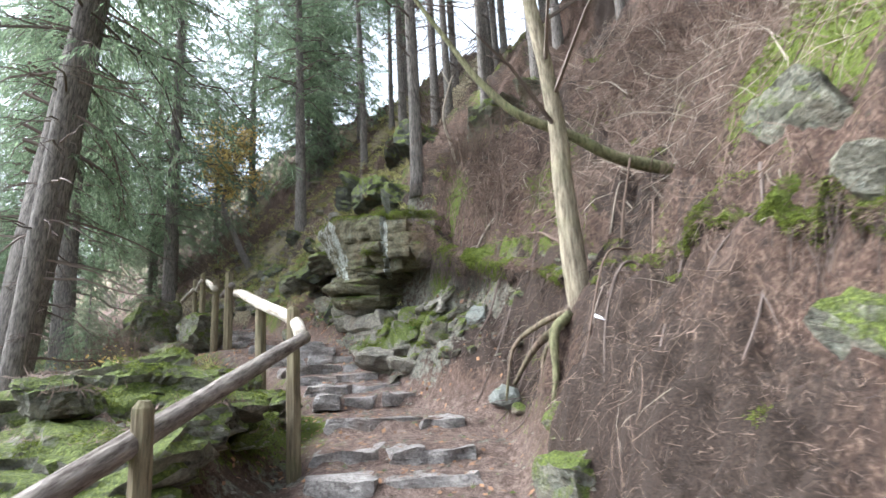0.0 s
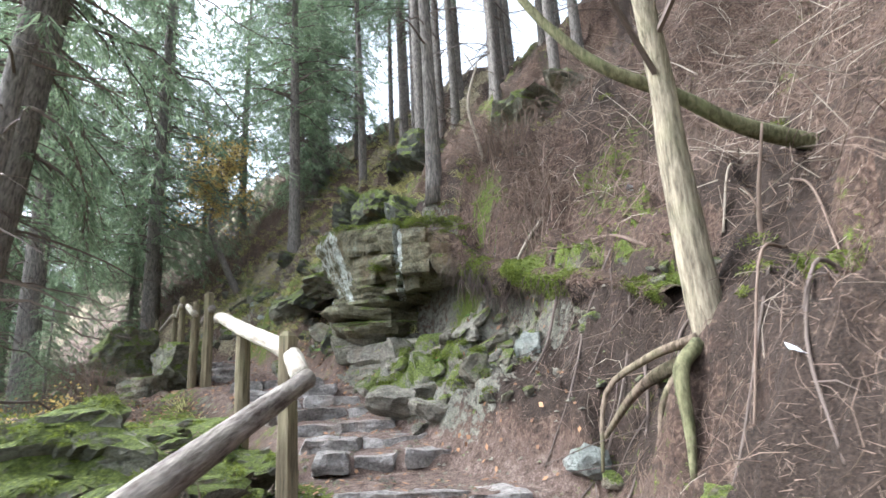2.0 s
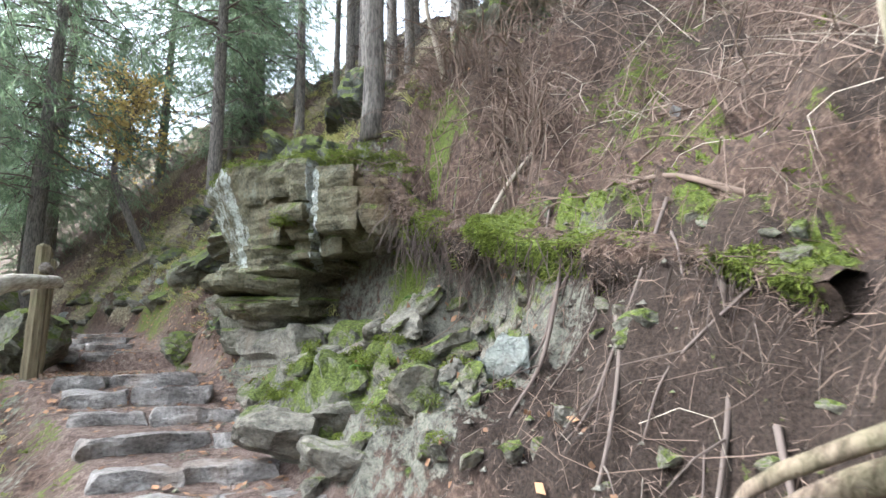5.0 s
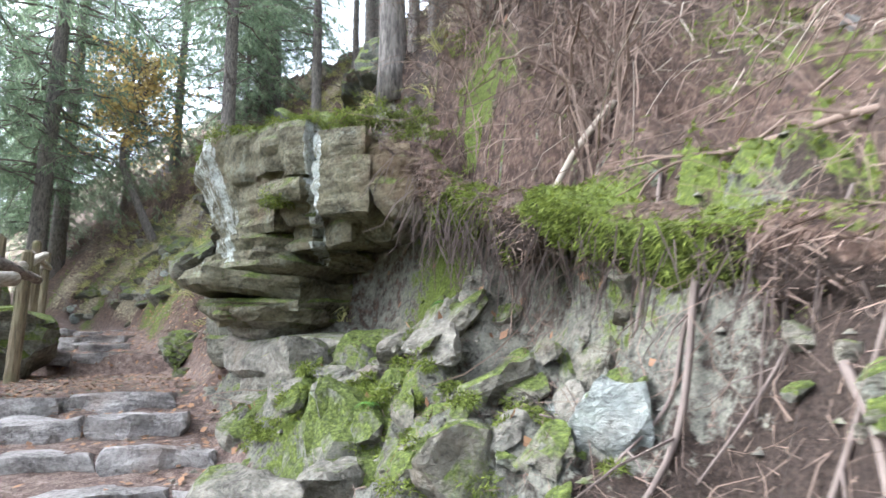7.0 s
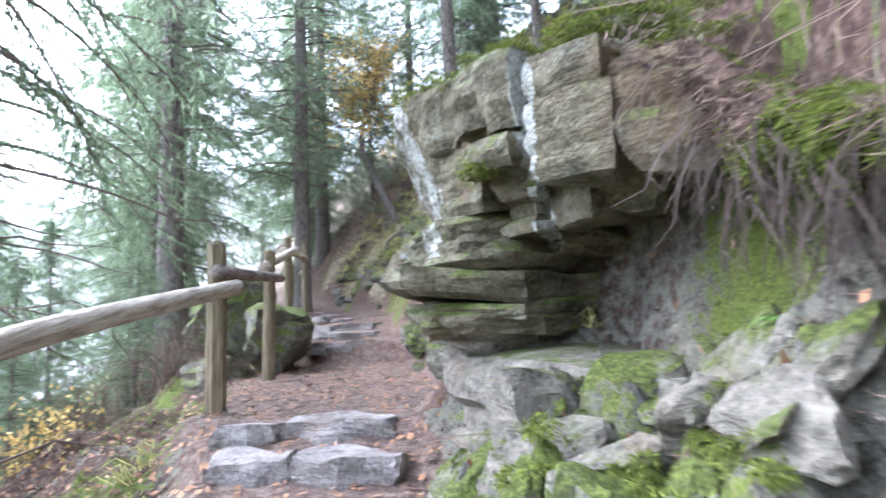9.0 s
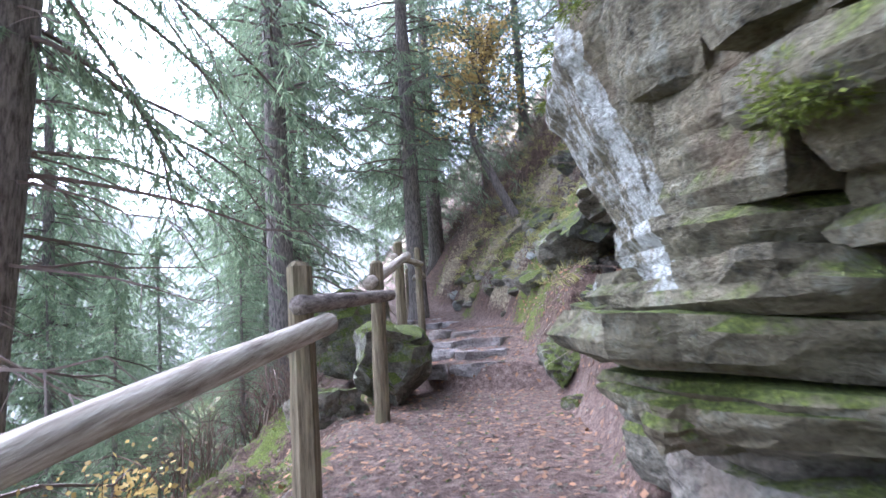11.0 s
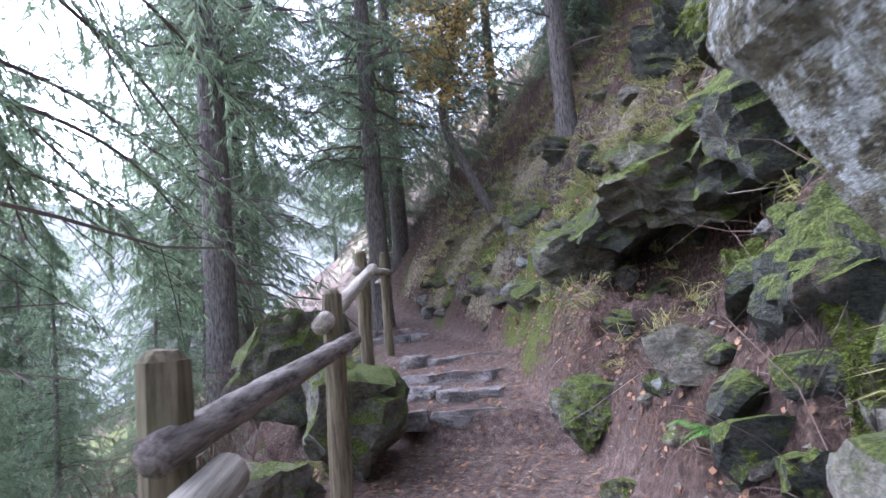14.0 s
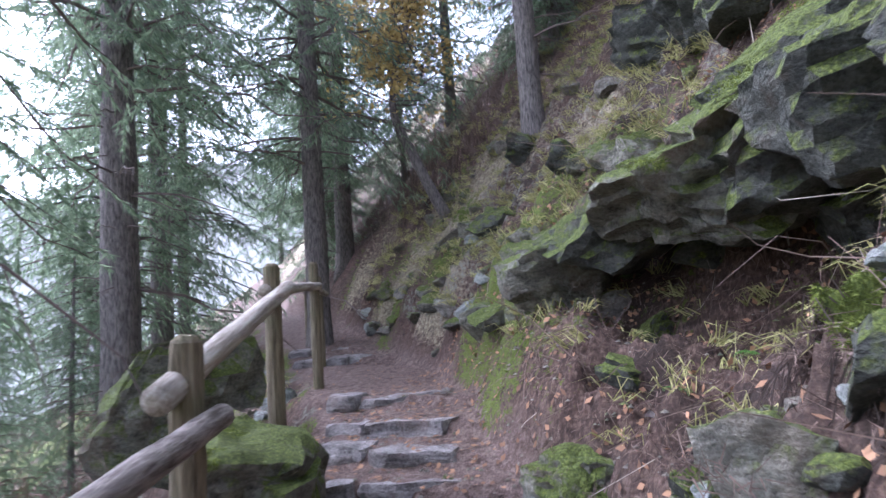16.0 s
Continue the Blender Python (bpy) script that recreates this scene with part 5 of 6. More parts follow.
def grass():
    b = Build()
    r = random.Random(8)
    for box, n in (((-4.2, -0.8, 12.5, 18.5), 420), ((-9.0, -0.5, 15.5, 24), 2600), ((-3.6, -1.2, 8.0, 10.5), 160), ((-1.6, 1.6, 8.6, 12), 160)):
        x, y, z, nr, u, d, e, mk = on_bank(n, *box, seed=n + 4)
        for i in range(n):
            if d[i] < 0.4 and e[i] < 0.3 or r.random() < 0.35:
                continue
            p = Vector((x[i], y[i], z[i]))
            down = Vector((nr[i][0], nr[i][1], 0))
            for _ in range(r.randint(8, 22)):
                dv = (Vector((r.gauss(0, 0.5), r.gauss(0, 0.5), 0.7)) + down * 0.6).normalized()
                ln = r.uniform(0.12, 0.32)
                q = p + Vector((r.gauss(0, 0.04), r.gauss(0, 0.04), 0))
                m1 = q + dv * ln * 0.5
                m2 = m1 + (dv + down * 0.8 - Vector((0, 0, 1.1))).normalized() * ln * 0.55
                s = dv.cross(Vector((r.gauss(0, 1), r.gauss(0, 1), 0.2))).normalized() * 0.004
                k = len(b.v)
                b.v += [q - s, q + s, m1 + s, m1 - s, m2]
                b.f += [(k, k + 1, k + 2, k + 3), (k + 3, k + 2, k + 4)]
    return stuff(b, "grass", M_GRASS, "drooping yellow-green grass tufts on the slope", "grass")


def cushion(b, p, s, r):
    """A shaggy clump of moss: many short blades round an uneven lump."""
    off = Vector((r.uniform(-9, 9), r.uniform(-9, 9), 0))
    skew = Vector((r.uniform(0.8, 1.6), r.uniform(0.8, 1.6), r.uniform(0.35, 0.7)))
    for _ in range(int(70 + 2600 * s)):
        v = Vector((r.gauss(0, 1), r.gauss(0, 1), r.gauss(0.2, 1))).normalized()
        q = p + Vector((v.x * skew.x, v.y * skew.y, v.z * skew.z)) * s * r.uniform(0.55, 1.0) * (1 + 0.6 * noise.noise(v * 1.6 + off))
        d = (v * 0.8 + Vector((r.gauss(0, 0.5), r.gauss(0, 0.5), r.uniform(-0.9, 0.3)))).normalized()
        b.leaf(q, d, d.cross(Vector((r.gauss(0, 1), r.gauss(0, 1), r.gauss(0, 1)))).normalized(), r.uniform(0.012, 0.03), r.uniform(0.004, 0.009), True)


def turf_lip(line, seed, drop, label, on_ground=False, rooty=1.0):
    """A mat of turf that folds over the edge of the bank, with a ragged hem, hanging roots and moss on its face."""
    r = random.Random(seed)
    n = 90
    pts = curve_pts(line, n)
    prof = [(-0.55, 0.0), (-0.40, 0.0), (-0.26, 0.0), (-0.14, 0.03), (-0.04, 0.02), (0.03, -0.03), (0.06, -0.10), (0.05, -0.2), (0.03, -0.32), (0.0, -0.45), (-0.06, -0.36), (-0.16, -0.2), (-0.3, -0.12)]
    V, F, green, out_of = [], [], [], []
    m = len(prof)
    for i, p in enumerate(pts):
        t = (pts[min(i + 1, n)] - pts[max(i - 1, 0)]).normalized()
        out = Vector((t.y, -t.x, 0)).normalized()
        if out.x > 0:
            out = -out
        if on_ground:
            p = Vector((p.x, p.y, ground_z(p.x, p.y) + 0.10))
        fade = min(1.0, i / 8, (n - i) / 8)
        hem = drop * (0.55 + 0.5 * noise.noise(Vector((i * 0.12, seed, 0))) + 0.35 * noise.noise(Vector((i * 0.5, seed, 4)))) * (0.3 + 0.7 * fade)
        for k, (a, h) in enumerate(prof):
            wob = noise.noise(Vector((p.x * 3, p.y * 3, k * 0.35 + seed)))
            q = p + out * (a + 0.06 * wob + 0.05 * noise.noise(Vector((p.x * 9, p.y * 9, k * 0.8))))
            if k < 3:
                q.z = max(ground_z(q.x, q.y) + (0.015, 0.03, 0.045)[k], p.z - 0.25) if not on_ground else ground_z(q.x, q.y) + (0.0, 0.03, 0.05)[k]
            else:
                q.z = p.z + (h if h > -0.05 else h / 0.45 * hem) + 0.05 * wob
            V.append(q)
            grow = 0.52 + 0.62 * noise.noise(Vector((q.x * 2.6, q.y * 2.6, q.z * 2.6 + seed))) + 0.3 * noise.noise(Vector((q.x * 8, q.y * 8, q.z * 8)))
            green.append(max(0.0, min(1.0, grow * (1.0 if 2 < k < 10 else 0.4))))
            out_of.append(out)
    for i in range(n):
        for k in range(m - 1):
            F.append((i * m + k, i * m + k + 1, (i + 1) * m + k + 1, (i + 1) * m + k))
    ob = link("turf_lip", V, F, M_GROUND, shade=True)
    for key, val in (("moss", green), ("earth", [0.75 if i % m > 6 else 0.25 for i in range(len(V))])):
        at = ob.data.attributes.new(key, "FLOAT", "POINT")
        at.data.foreach_set("value", val)
    tagged(ob, label, "turf", kind="structure")
    roots, moss, straw = Build(), Build(), Build()
    for _ in range(int(n * 8 * rooty)):
        i = r.randint(2, n - 2)
        p = V[i * m + r.choice((7, 8, 9, 9, 10))] + Vector((r.gauss(0, 0.03), r.gauss(0, 0.03), 0.02))
        ln = r.uniform(0.06, 0.38) * (0.4 + 0.6 * rooty)
        sway = out_of[i * m] * r.uniform(-0.35, 0.25) + Vector((r.gauss(0, 0.25), r.gauss(0, 0.25), 0))
        w = r.uniform(0.0015, 0.0045)
        roots.tube([p, p + sway * ln * 0.7 - Vector((0, 0, ln * 0.45)), p + sway * ln - Vector((0, 0, ln * 0.8)), p + sway * ln * r.uniform(0.4, 1.6) - Vector((0, 0, ln))], [w, w * 0.9, w * 0.6, w * 0.3], 3, 0, False)
    for _ in range(n * 330):
        i, k = r.randint(1, n - 2), r.randint(2, 9)
        a = i * m + k
        u, v = r.random(), r.random()
        g = green[a] * (1 - u) + green[a + 1] * u
        p = V[a].lerp(V[a + 1], u).lerp(V[a + m].lerp(V[a + m + 1], u), v)
        if g < 0.36 + 0.2 * r.random():
            if r.random() < 0.22:
                d = Vector((r.gauss(0, 1), r.gauss(0, 1), r.gauss(-0.5, 0.6))).normalized()
                straw.leaf(p + out_of[a] * 0.01, d, d.cross(Vector((r.gauss(0, 1), r.gauss(0, 1), r.gauss(0, 1)))).normalized(), r.uniform(0.04, 0.14), r.uniform(0.003, 0.007), True)
            continue
        face = (out_of[a] * (0.2 + 0.12 * k) + Vector((0, 0, max(0.0, 0.9 - 0.16 * k)))).normalized()
        d = (face * 0.6 + Vector((r.gauss(0, 0.45), r.gauss(0, 0.45), r.uniform(-1.0, 0.15)))).normalized()
        moss.leaf(p, d, d.cross(Vector((r.gauss(0, 1), r.gauss(0, 1), r.gauss(0, 1)))).normalized(), r.uniform(0.012, 0.042), r.uniform(0.005, 0.011), True)
    stuff(straw, "hanging_straw", M_TWIG, "brown needles and straw hanging over the bank's lip", "litter")
    stuff(roots, "hanging_roots", M_DEAD, "thin brown roots hanging from the bank's lip", "roots")
    stuff(moss, "hanging_moss", M_MOSS, "green moss hanging over the bank's lip", "moss")


def fringe():
    """Turf over the lip of the bank, before and behind the leaning tree, and moss on the rock below it."""
    turf_lip([(-0.34, 8.36, 3.72), (-0.12, 8.08, 3.52), (0.02, 7.86, 3.26), (0.16, 7.6, 3.12), (0.3, 7.3, 3.02), (0.5, 6.85, 2.86), (0.75, 6.3, 2.68), (1.0, 5.7, 2.5), (1.15, 5.25, 2.3)], 9, 0.42, "mossy turf edge overhanging the bare bank, roots hanging")
    turf_lip([(1.42, 4.35, 0), (1.55, 3.7, 0), (1.75, 3.1, 0), (1.9, 2.5, 0), (2.0, 1.7, 0)], 19, 0.34, "mossy turf edge overhanging dark earth", True)
    turf_lip([(-1.62, 11.1, 0), (-1.72, 11.7, 0), (-1.95, 12.3, 0), (-2.1, 12.9, 0)], 29, 0.25, "mossy turf edge overhanging dark stones", True)
    turf_lip([(-3.7, 15.1, 4.02), (-3.2, 14.62, 4.28), (-2.7, 14.22, 4.42), (-2.25, 13.85, 4.55), (-1.65, 13.25, 4.66), (-1.0, 12.75, 4.85)], 39, 0.16, "mossy turf and roots hanging over the rock hollow", False, 0.35)
    turf = Build()
    r = random.Random(9)
    for k in range(220):
        y = r.gauss(7.6, 0.5)
        x = float(centre_x(y)) + (0.45 + r.uniform(0.05, 0.7)) / float(heading_cos(y))
        p = Vector((x, y, ground_z(x, y) + 0.02))
        if noise.noise(Vector((p.x, p.y, 0)) * 2.3) > -0.1:
            cushion(turf, p, r.uniform(0.03, 0.07), r)
    stuff(turf, "rock_moss", M_MOSS, "green moss on the broken rock of the bank", "moss")


def cap_moss():
    """Moss cushions along the top edge of the outcrop."""
    b = Build()
    r = random.Random(10)
    rim = curve_pts([(-1.9, 10.0, 4.05), (-1.66, 9.3, 3.98), (-1.2, 8.85, 3.92), (-0.7, 8.42, 3.84), (-0.2, 8.32, 3.78), (0.15, 8.3, 3.7)], 50)
    for k in range(150):
        p = rim[r.randint(0, 50)] + Vector((r.gauss(0.05, 0.08), r.gauss(0.06, 0.08), r.gauss(0.01, 0.03)))
        if noise.noise(p * 3.1) > -0.15:
            cushion(b, p, r.uniform(0.03, 0.09), r)
    for x, y, z in ((-1.0, 8.62, 3.36), (-1.05, 8.6, 3.33), (-0.95, 8.6, 3.34), (-1.02, 8.66, 3.42)):
        cushion(b, Vector((x, y, z)), 0.09, r)
    stuff(b, "outcrop_moss", M_MOSS, "green moss cushions on the outcrop's top edge", "moss")


moss_tufts()
litter()
twigs()
leaves()
pebbles()
grass()
fringe()
cap_moss()


def dropped_moss():
    """Moss clumps on whatever rock or earth lies under chosen places."""
    b, lit = Build(), Build()
    r = random.Random(14)
    bpy.context.view_layer.update()
    deps = bpy.context.evaluated_depsgraph_get()
    for x0, x1, y0, y1, n in ((-4.2, -1.3, 2.3, 8.5, 420), (-3.6, -0.6, 11.5, 17.5, 170), (0.9, 3.4, 2.3, 8.5, 70), (-6.0, -4.6, 11.5, 15.0, 110), (-7.6, -5.8, 13.4, 15.2, 60), (-1.7, 0.3, 8.2, 9.5, 260)):
        for _ in range(n):
            x, y = r.uniform(x0, x1), r.uniform(y0, y1)
            clump = noise.noise(Vector((x * 1.3, y * 1.3, 3.0)))
            hit, p, nv, _, ob, _ = scene.ray_cast(deps, Vector((x, y, 7.5 if y < 11 or x < -4 else 7.0)), Vector((0, 0, -1)))
            if not hit or ob.name.split(".")[0] not in ("ground", "boulder", "ledge_rock", "bank_stone", "rock_layer", "rock_block"):
                continue
            u = (x - float(centre_x(y))) * float(heading_cos(y))
            if -0.8 < u < 0.95:
                continue
            if clump > 0.02:
                cushion(b, p, r.uniform(0.03, 0.09), r)
            else:
                for _ in range(40):
                    t = nv.cross(Vector((r.gauss(0, 1), r.gauss(0, 1), r.gauss(0, 1)))).normalized()
                    q = p + Vector((r.gauss(0, 0.09), r.gauss(0, 0.09), 0)) + nv * 0.012
                    lit.leaf(q, (t + nv * 0.15).normalized(), t.cross(nv).normalized(), r.uniform(0.04, 0.12), r.uniform(0.004, 0.008), True)
    stuff(b, "moss_clumps", M_MOSS, "shaggy green moss clumps on rocks and bank", "moss")
    stuff(lit, "straw_litter", M_TWIG, "brown straw and needles caught on the rocks", "litter")


dropped_moss()


# ---- single dead branches, roots, shrubs ----
def dead_branch(pts, r0, mat, label, seed=0, forks=3, name="fallen_branch", lie=False):
    if lie:
        pts = [(p[0], p[1], ground_z(p[0], p[1]) + 0.04) for p in pts]
    o = empty(name, *pts[0])
    tagged(o, label, "branch", "fallen branches")
    r = random.Random(seed)
    b = Build()
    P = [p - Vector(pts[0]) for p in curve_pts(pts, 14)]
    b.tube(P, [r0 * (1 - 0.6 * i / 14) for i in range(15)], 7, 0.2)
    b.done("stem", mat, o, shade=True)
    for _ in range(forks):
        k = r.randint(4, 13)
        d = (P[min(k + 1, 14)] - P[k - 1]).normalized()
        q = P[k] + (d + Vector((r.gauss(0, 0.5), r.gauss(0, 0.5), r.uniform(0, 0.6)))) * r.uniform(0.12, 0.4)
        f = Build()
        f.tube([P[k], (P[k] + q) / 2 + Vector((0, 0, 0.02)), q], [r0 * 0.4, r0 * 0.3, r0 * 0.1], 4, 0, False)
        f.done("fork", mat, o)
    return o


BLEACHED, BROWN = "bleached dead branch lying on the slope", "brown dead branch lying on the slope"
dead_branch([(1.22, 5.75, 3.0), (1.08, 6.1, 3.08), (0.9, 6.5, 3.12), (0.68, 7.0, 3.18)], 0.017, M_TWIG, BROWN, 1, 5, lie=True)
dead_branch([(0.82, 7.37, 3.5), (0.62, 7.4, 3.25), (0.46, 7.42, 2.95), (0.42, 7.42, 2.72)], 0.022, M_TWIG_PALE, "pale crooked root hanging over the bank", 3, 1)
dead_branch([(1.53, 4.84, 2.25), (1.57, 4.86, 2.7), (1.7, 4.87, 3.25)], 0.02, M_TWIG, "pale broken stick standing in the bank", 4, 1)
dead_branch([(1.3, 9.2, 5.05), (1.6, 9.4, 5.4), (1.95, 9.6, 5.9)], 0.03, M_TWIG_PALE, "pale broken stick standing in the bank", 5, 0)
dead_branch([(0.42, 8.45, 4.3), (0.3, 8.35, 4.8), (0.2, 8.3, 5.3), (0.36, 8.3, 5.9)], 0.03, M_TWIG_PALE, "grey crooked dead stem above the outcrop", 6, 2)
brng = random.Random(21)
for k in range(34):
    y = brng.uniform(4.6, 10.5) if k < 26 else brng.uniform(12.5, 17)
    d = brng.uniform(1.1, 4.2)
    x = float(centre_x(y)) + (d + 0.6) / float(heading_cos(y))
    a, ln = brng.uniform(0, 6.28), brng.uniform(0.5, 1.6)
    bend = brng.uniform(-0.15, 0.15)
    pts = []
    for s in (0, 0.35, 0.7, 1.0):
        px, py = x + math.cos(a) * ln * s - math.sin(a) * bend * math.sin(3 * s), y + math.sin(a) * ln * s + math.cos(a) * bend * math.sin(3 * s)
        pts.append((px, py, ground_z(px, py) + 0.03 + 0.08 * math.sin(3 * s)))
    pale = brng.random() < 0.25
    dead_branch(pts, brng.uniform(0.005, 0.010), M_TWIG_PALE if pale else M_TWIG, BLEACHED if pale else BROWN, 50 + k, brng.randint(1, 5))
for k, (x, y, x1, y1) in enumerate([(0.75, 5.95, 0.35, 5.65), (0.95, 5.6, 0.5, 5.35), (0.62, 6.5, 0.3, 6.15), (1.5, 4.2, 0.9, 3.6), (1.7, 3.7, 1.0, 3.2), (1.2, 5.0, 0.75, 4.95), (1.95, 3.3, 1.3, 2.8), (0.9, 5.3, 0.55, 5.05), (0.98, 6.05, 0.5, 5.9), (0.92, 6.2, 0.42, 6.25), (1.08, 5.55, 0.6, 5.7), (0.8, 6.4, 0.32, 6.45), (1.0, 5.85, 0.62, 5.45), (0.7, 6.7, 0.3, 6.7), (1.3, 4.5, 0.75, 4.1), (1.6, 3.9, 1.1, 3.9), (1.8, 3.2, 1.2, 3.3)]):
    pts = []
    for s in (0, 0.3, 0.65, 1):
        px, py = x + (x1 - x) * s + 0.06 * math.sin(4 * s + k), y + (y1 - y) * s + 0.06 * math.cos(5 * s + k)
        pts.append((px, py, ground_z(px, py) + 0.03))
    dead_branch(pts, 0.012 if k < 8 else 0.006 + 0.002 * (k % 3), M_DEAD, "brown tree root exposed on the bank", 90 + k, 2, "exposed_root")
for k in range(5):
    x, y = -0.9 + 0.12 * k, 11.6 + 0.1 * k
    dead_branch([(x, y, ground_z(x, y) + 0.05), (x + 0.9, y + 0.5, ground_z(x + 0.9, y + 0.5) + 0.08), (x + 1.8, y + 1.2, ground_z(x + 1.8, y + 1.2) + 0.1)], 0.03, M_BARK, "dark fallen pole on the slope above the outcrop", 120 + k, 0, "fallen_pole")


def dead_shrub(x, y, z, n, size, seed):
    o = empty("dead_shrub", x, y, z)
    tagged(o, "tangled leafless brown shrub on the bank", "shrub")
    r = random.Random(seed)
    tw = Build()
    for k in range(n):
        a = r.uniform(0, 6.28)
        out = Vector((math.cos(a), math.sin(a), 0)) + Vector((-0.15, -0.25, 0))
        h, w = r.uniform(0.3, 1.0) * size, r.uniform(0.2, 0.9) * size
        st = Vector((r.gauss(0, 0.25), r.gauss(0, 0.25), 0)) * size
        st.z = ground_z(x + st.x, y + st.y) - z
        P = curve_pts([st, st + out * w * 0.3 + Vector((0, 0, h * 0.7)), st + out * w * 0.7 + Vector((0, 0, h * 0.8)), st + out * w * 1.1 + Vector((0, 0, h * 0.35))], 7)
        P = [p + Vector((r.gauss(0, 0.015), r.gauss(0, 0.015), r.gauss(0, 0.015))) for p in P]
        rad = [0.0055 * (1 - 0.8 * i / 7) for i in range(8)]
        if k < 16:
            b = Build()
            b.tube(P, [q * 2 for q in rad], 4, 0, False)
            b.done("branch", M_TWIG, o)
        else:
            tw.tube(P, rad, 3, 0, False)
        for _ in range(5):
            i = r.randint(2, 7)
            q = P[i] + Vector((r.gauss(0, 1), r.gauss(0, 1), r.gauss(-0.4, 0.8))) * 0.12 * size
            tw.tube([P[i], q], [0.0022, 0.001], 3, 0, False)
    tagged(tw.done("twigwork", M_TWIG, o), kind="stuff")
    return o


dead_shrub(0.5, 8.35, ground_z(0.5, 8.35), 150, 0.62, 1)
dead_shrub(0.75, 8.6, ground_z(0.75, 8.6), 90, 0.8, 2)
dead_shrub(0.75, 7.5, ground_z(0.75, 7.5), 70, 0.6, 3)
dead_shrub(-8.2, 22.8, ground_z(-8.2, 22.8), 90, 1.8, 4)
dead_shrub(-6.2, 22.0, ground_z(-6.2, 22.0), 90, 1.8, 5)


def yellow_tree():
    x, y = -6.5, 20.6
    z = ground_z(x, y)
    o = empty("autumn_tree", x, y, z)
    tagged(o, "small bent tree with yellow autumn leaves", "tree")
    b = Build()
    b.tube(curve_pts([(0, 0, -0.2), (-0.5, -0.2, 1.0), (-0.9, -0.3, 2.2), (-0.6, -0.2, 3.6), (-0.2, 0, 5.2)], 20), [0.13 - 0.1 * i / 20 for i in range(21)], 8, 0.1)
    b.done("trunk", M_BARK, o, shade=True)
    r = random.Random(3)
    crown, wood_b = Build(), Build()
    for _ in range(85):
        s = Vector((r.uniform(-0.9, -0.2), -0.2, r.uniform(2.2, 4.8)))
        e2 = s + Vector((r.gauss(-0.2, 0.8), r.gauss(-0.2, 0.8), r.uniform(-0.3, 0.8)))
        wood_b.tube([s, (s + e2) / 2 + Vector((0, 0, 0.1)), e2], [0.014, 0.01, 0.003], 3, 0, False)
        for k in range(34):
            p = s.lerp(e2, r.uniform(0.35, 1.05)) + Vector((r.gauss(0, 0.14), r.gauss(0, 0.14), r.gauss(0, 0.14)))
            dv = Vector((r.gauss(0, 1), r.gauss(0, 1), r.gauss(-0.5, 0.7))).normalized()
            crown.leaf(p, dv, dv.cross(Vector((r.gauss(0, 1), r.gauss(0, 1), r.gauss(0, 1)))).normalized(), r.uniform(0.08, 0.15), r.uniform(0.05, 0.09))
    tagged(wood_b.done("branchwork", M_DEAD, o), kind="stuff")
    crown.done("crown", M_LEAF_YELLOW, o)


yellow_tree()
for x, y, s in ((-9.6, 25.5, 0.45), (-12.2, 25.2, 0.5), (-5.0, 23.0, 0.4)):
    plant(wood[2], x, y, s, prng.uniform(0, 360))


def fern(x, y, size, seed):
    z = ground_z(x, y)
    o = empty("fern", x, y, z)
    tagged(o, "small green fern growing from the bank", "fern", "green plants on the bank")
    r = random.Random(seed)
    for k in range(4):
        a = r.uniform(2.2, 5.2)
        b = Build()
        d = Vector((math.cos(a), math.sin(a), 0))
        s = Vector((-d.y, d.x, 0))
        for i in range(1, 15):
            t = i / 15
            p = d * size * t + Vector((0, 0, size * (0.9 * t - 1.1 * t * t)))
            w = size * 0.42 * math.sin(math.pi * min(1, t * 0.8 + 0.22)) * (1 - t * 0.4)
            for sg in (-1, 1):
                b.leaf(p, (s * sg + d * 0.5 - Vector((0, 0, 0.25))).normalized(), d, w, size * 0.06)
        b.done("frond", M_FERN, o)


for k, (x, y, s) in enumerate([(-2.15, 11.86, 0.26), (-2.3, 12.0, 0.2), (-2.6, 13.5, 0.14), (-2.2, 13.5, 0.14), (-1.75, 12.9, 0.16), (-2.9, 15.2, 0.2), (0.08, 7.9, 0.14), (-0.3, 7.5, 0.12), (-3.2, 15.6, 0.2), (-1.9, 11.2, 0.18)]):
    fern(x, y, s, k)
for k, (x, y) in enumerate([(1.02, 3.9), (0.9, 7.1), (1.5, 6.7), (-2.75, 13.3)]):
    b = Build()
    p = Vector((0, 0, 0.02))
    b.v += [p + Vector(v) for v in ((-0.035, -0.02, 0), (0.03, -0.03, 0.01), (0.04, 0.02, 0.03), (0.0, 0.035, 0.015), (-0.04, 0.02, 0.03), (0, 0, 0.028))]
    b.f += [(0, 1, 5), (1, 2, 5), (2, 3, 5), (3, 4, 5), (4, 0, 5)]
    ob = b.done("paper_scrap", M_PAPER)
    ob.matrix_world = pose(x, y, ground_z(x, y) + 0.01, 0, 30, 40 * k)
    tagged(ob, "crumpled white paper scrap lying on the bank", "litter", "paper scraps")


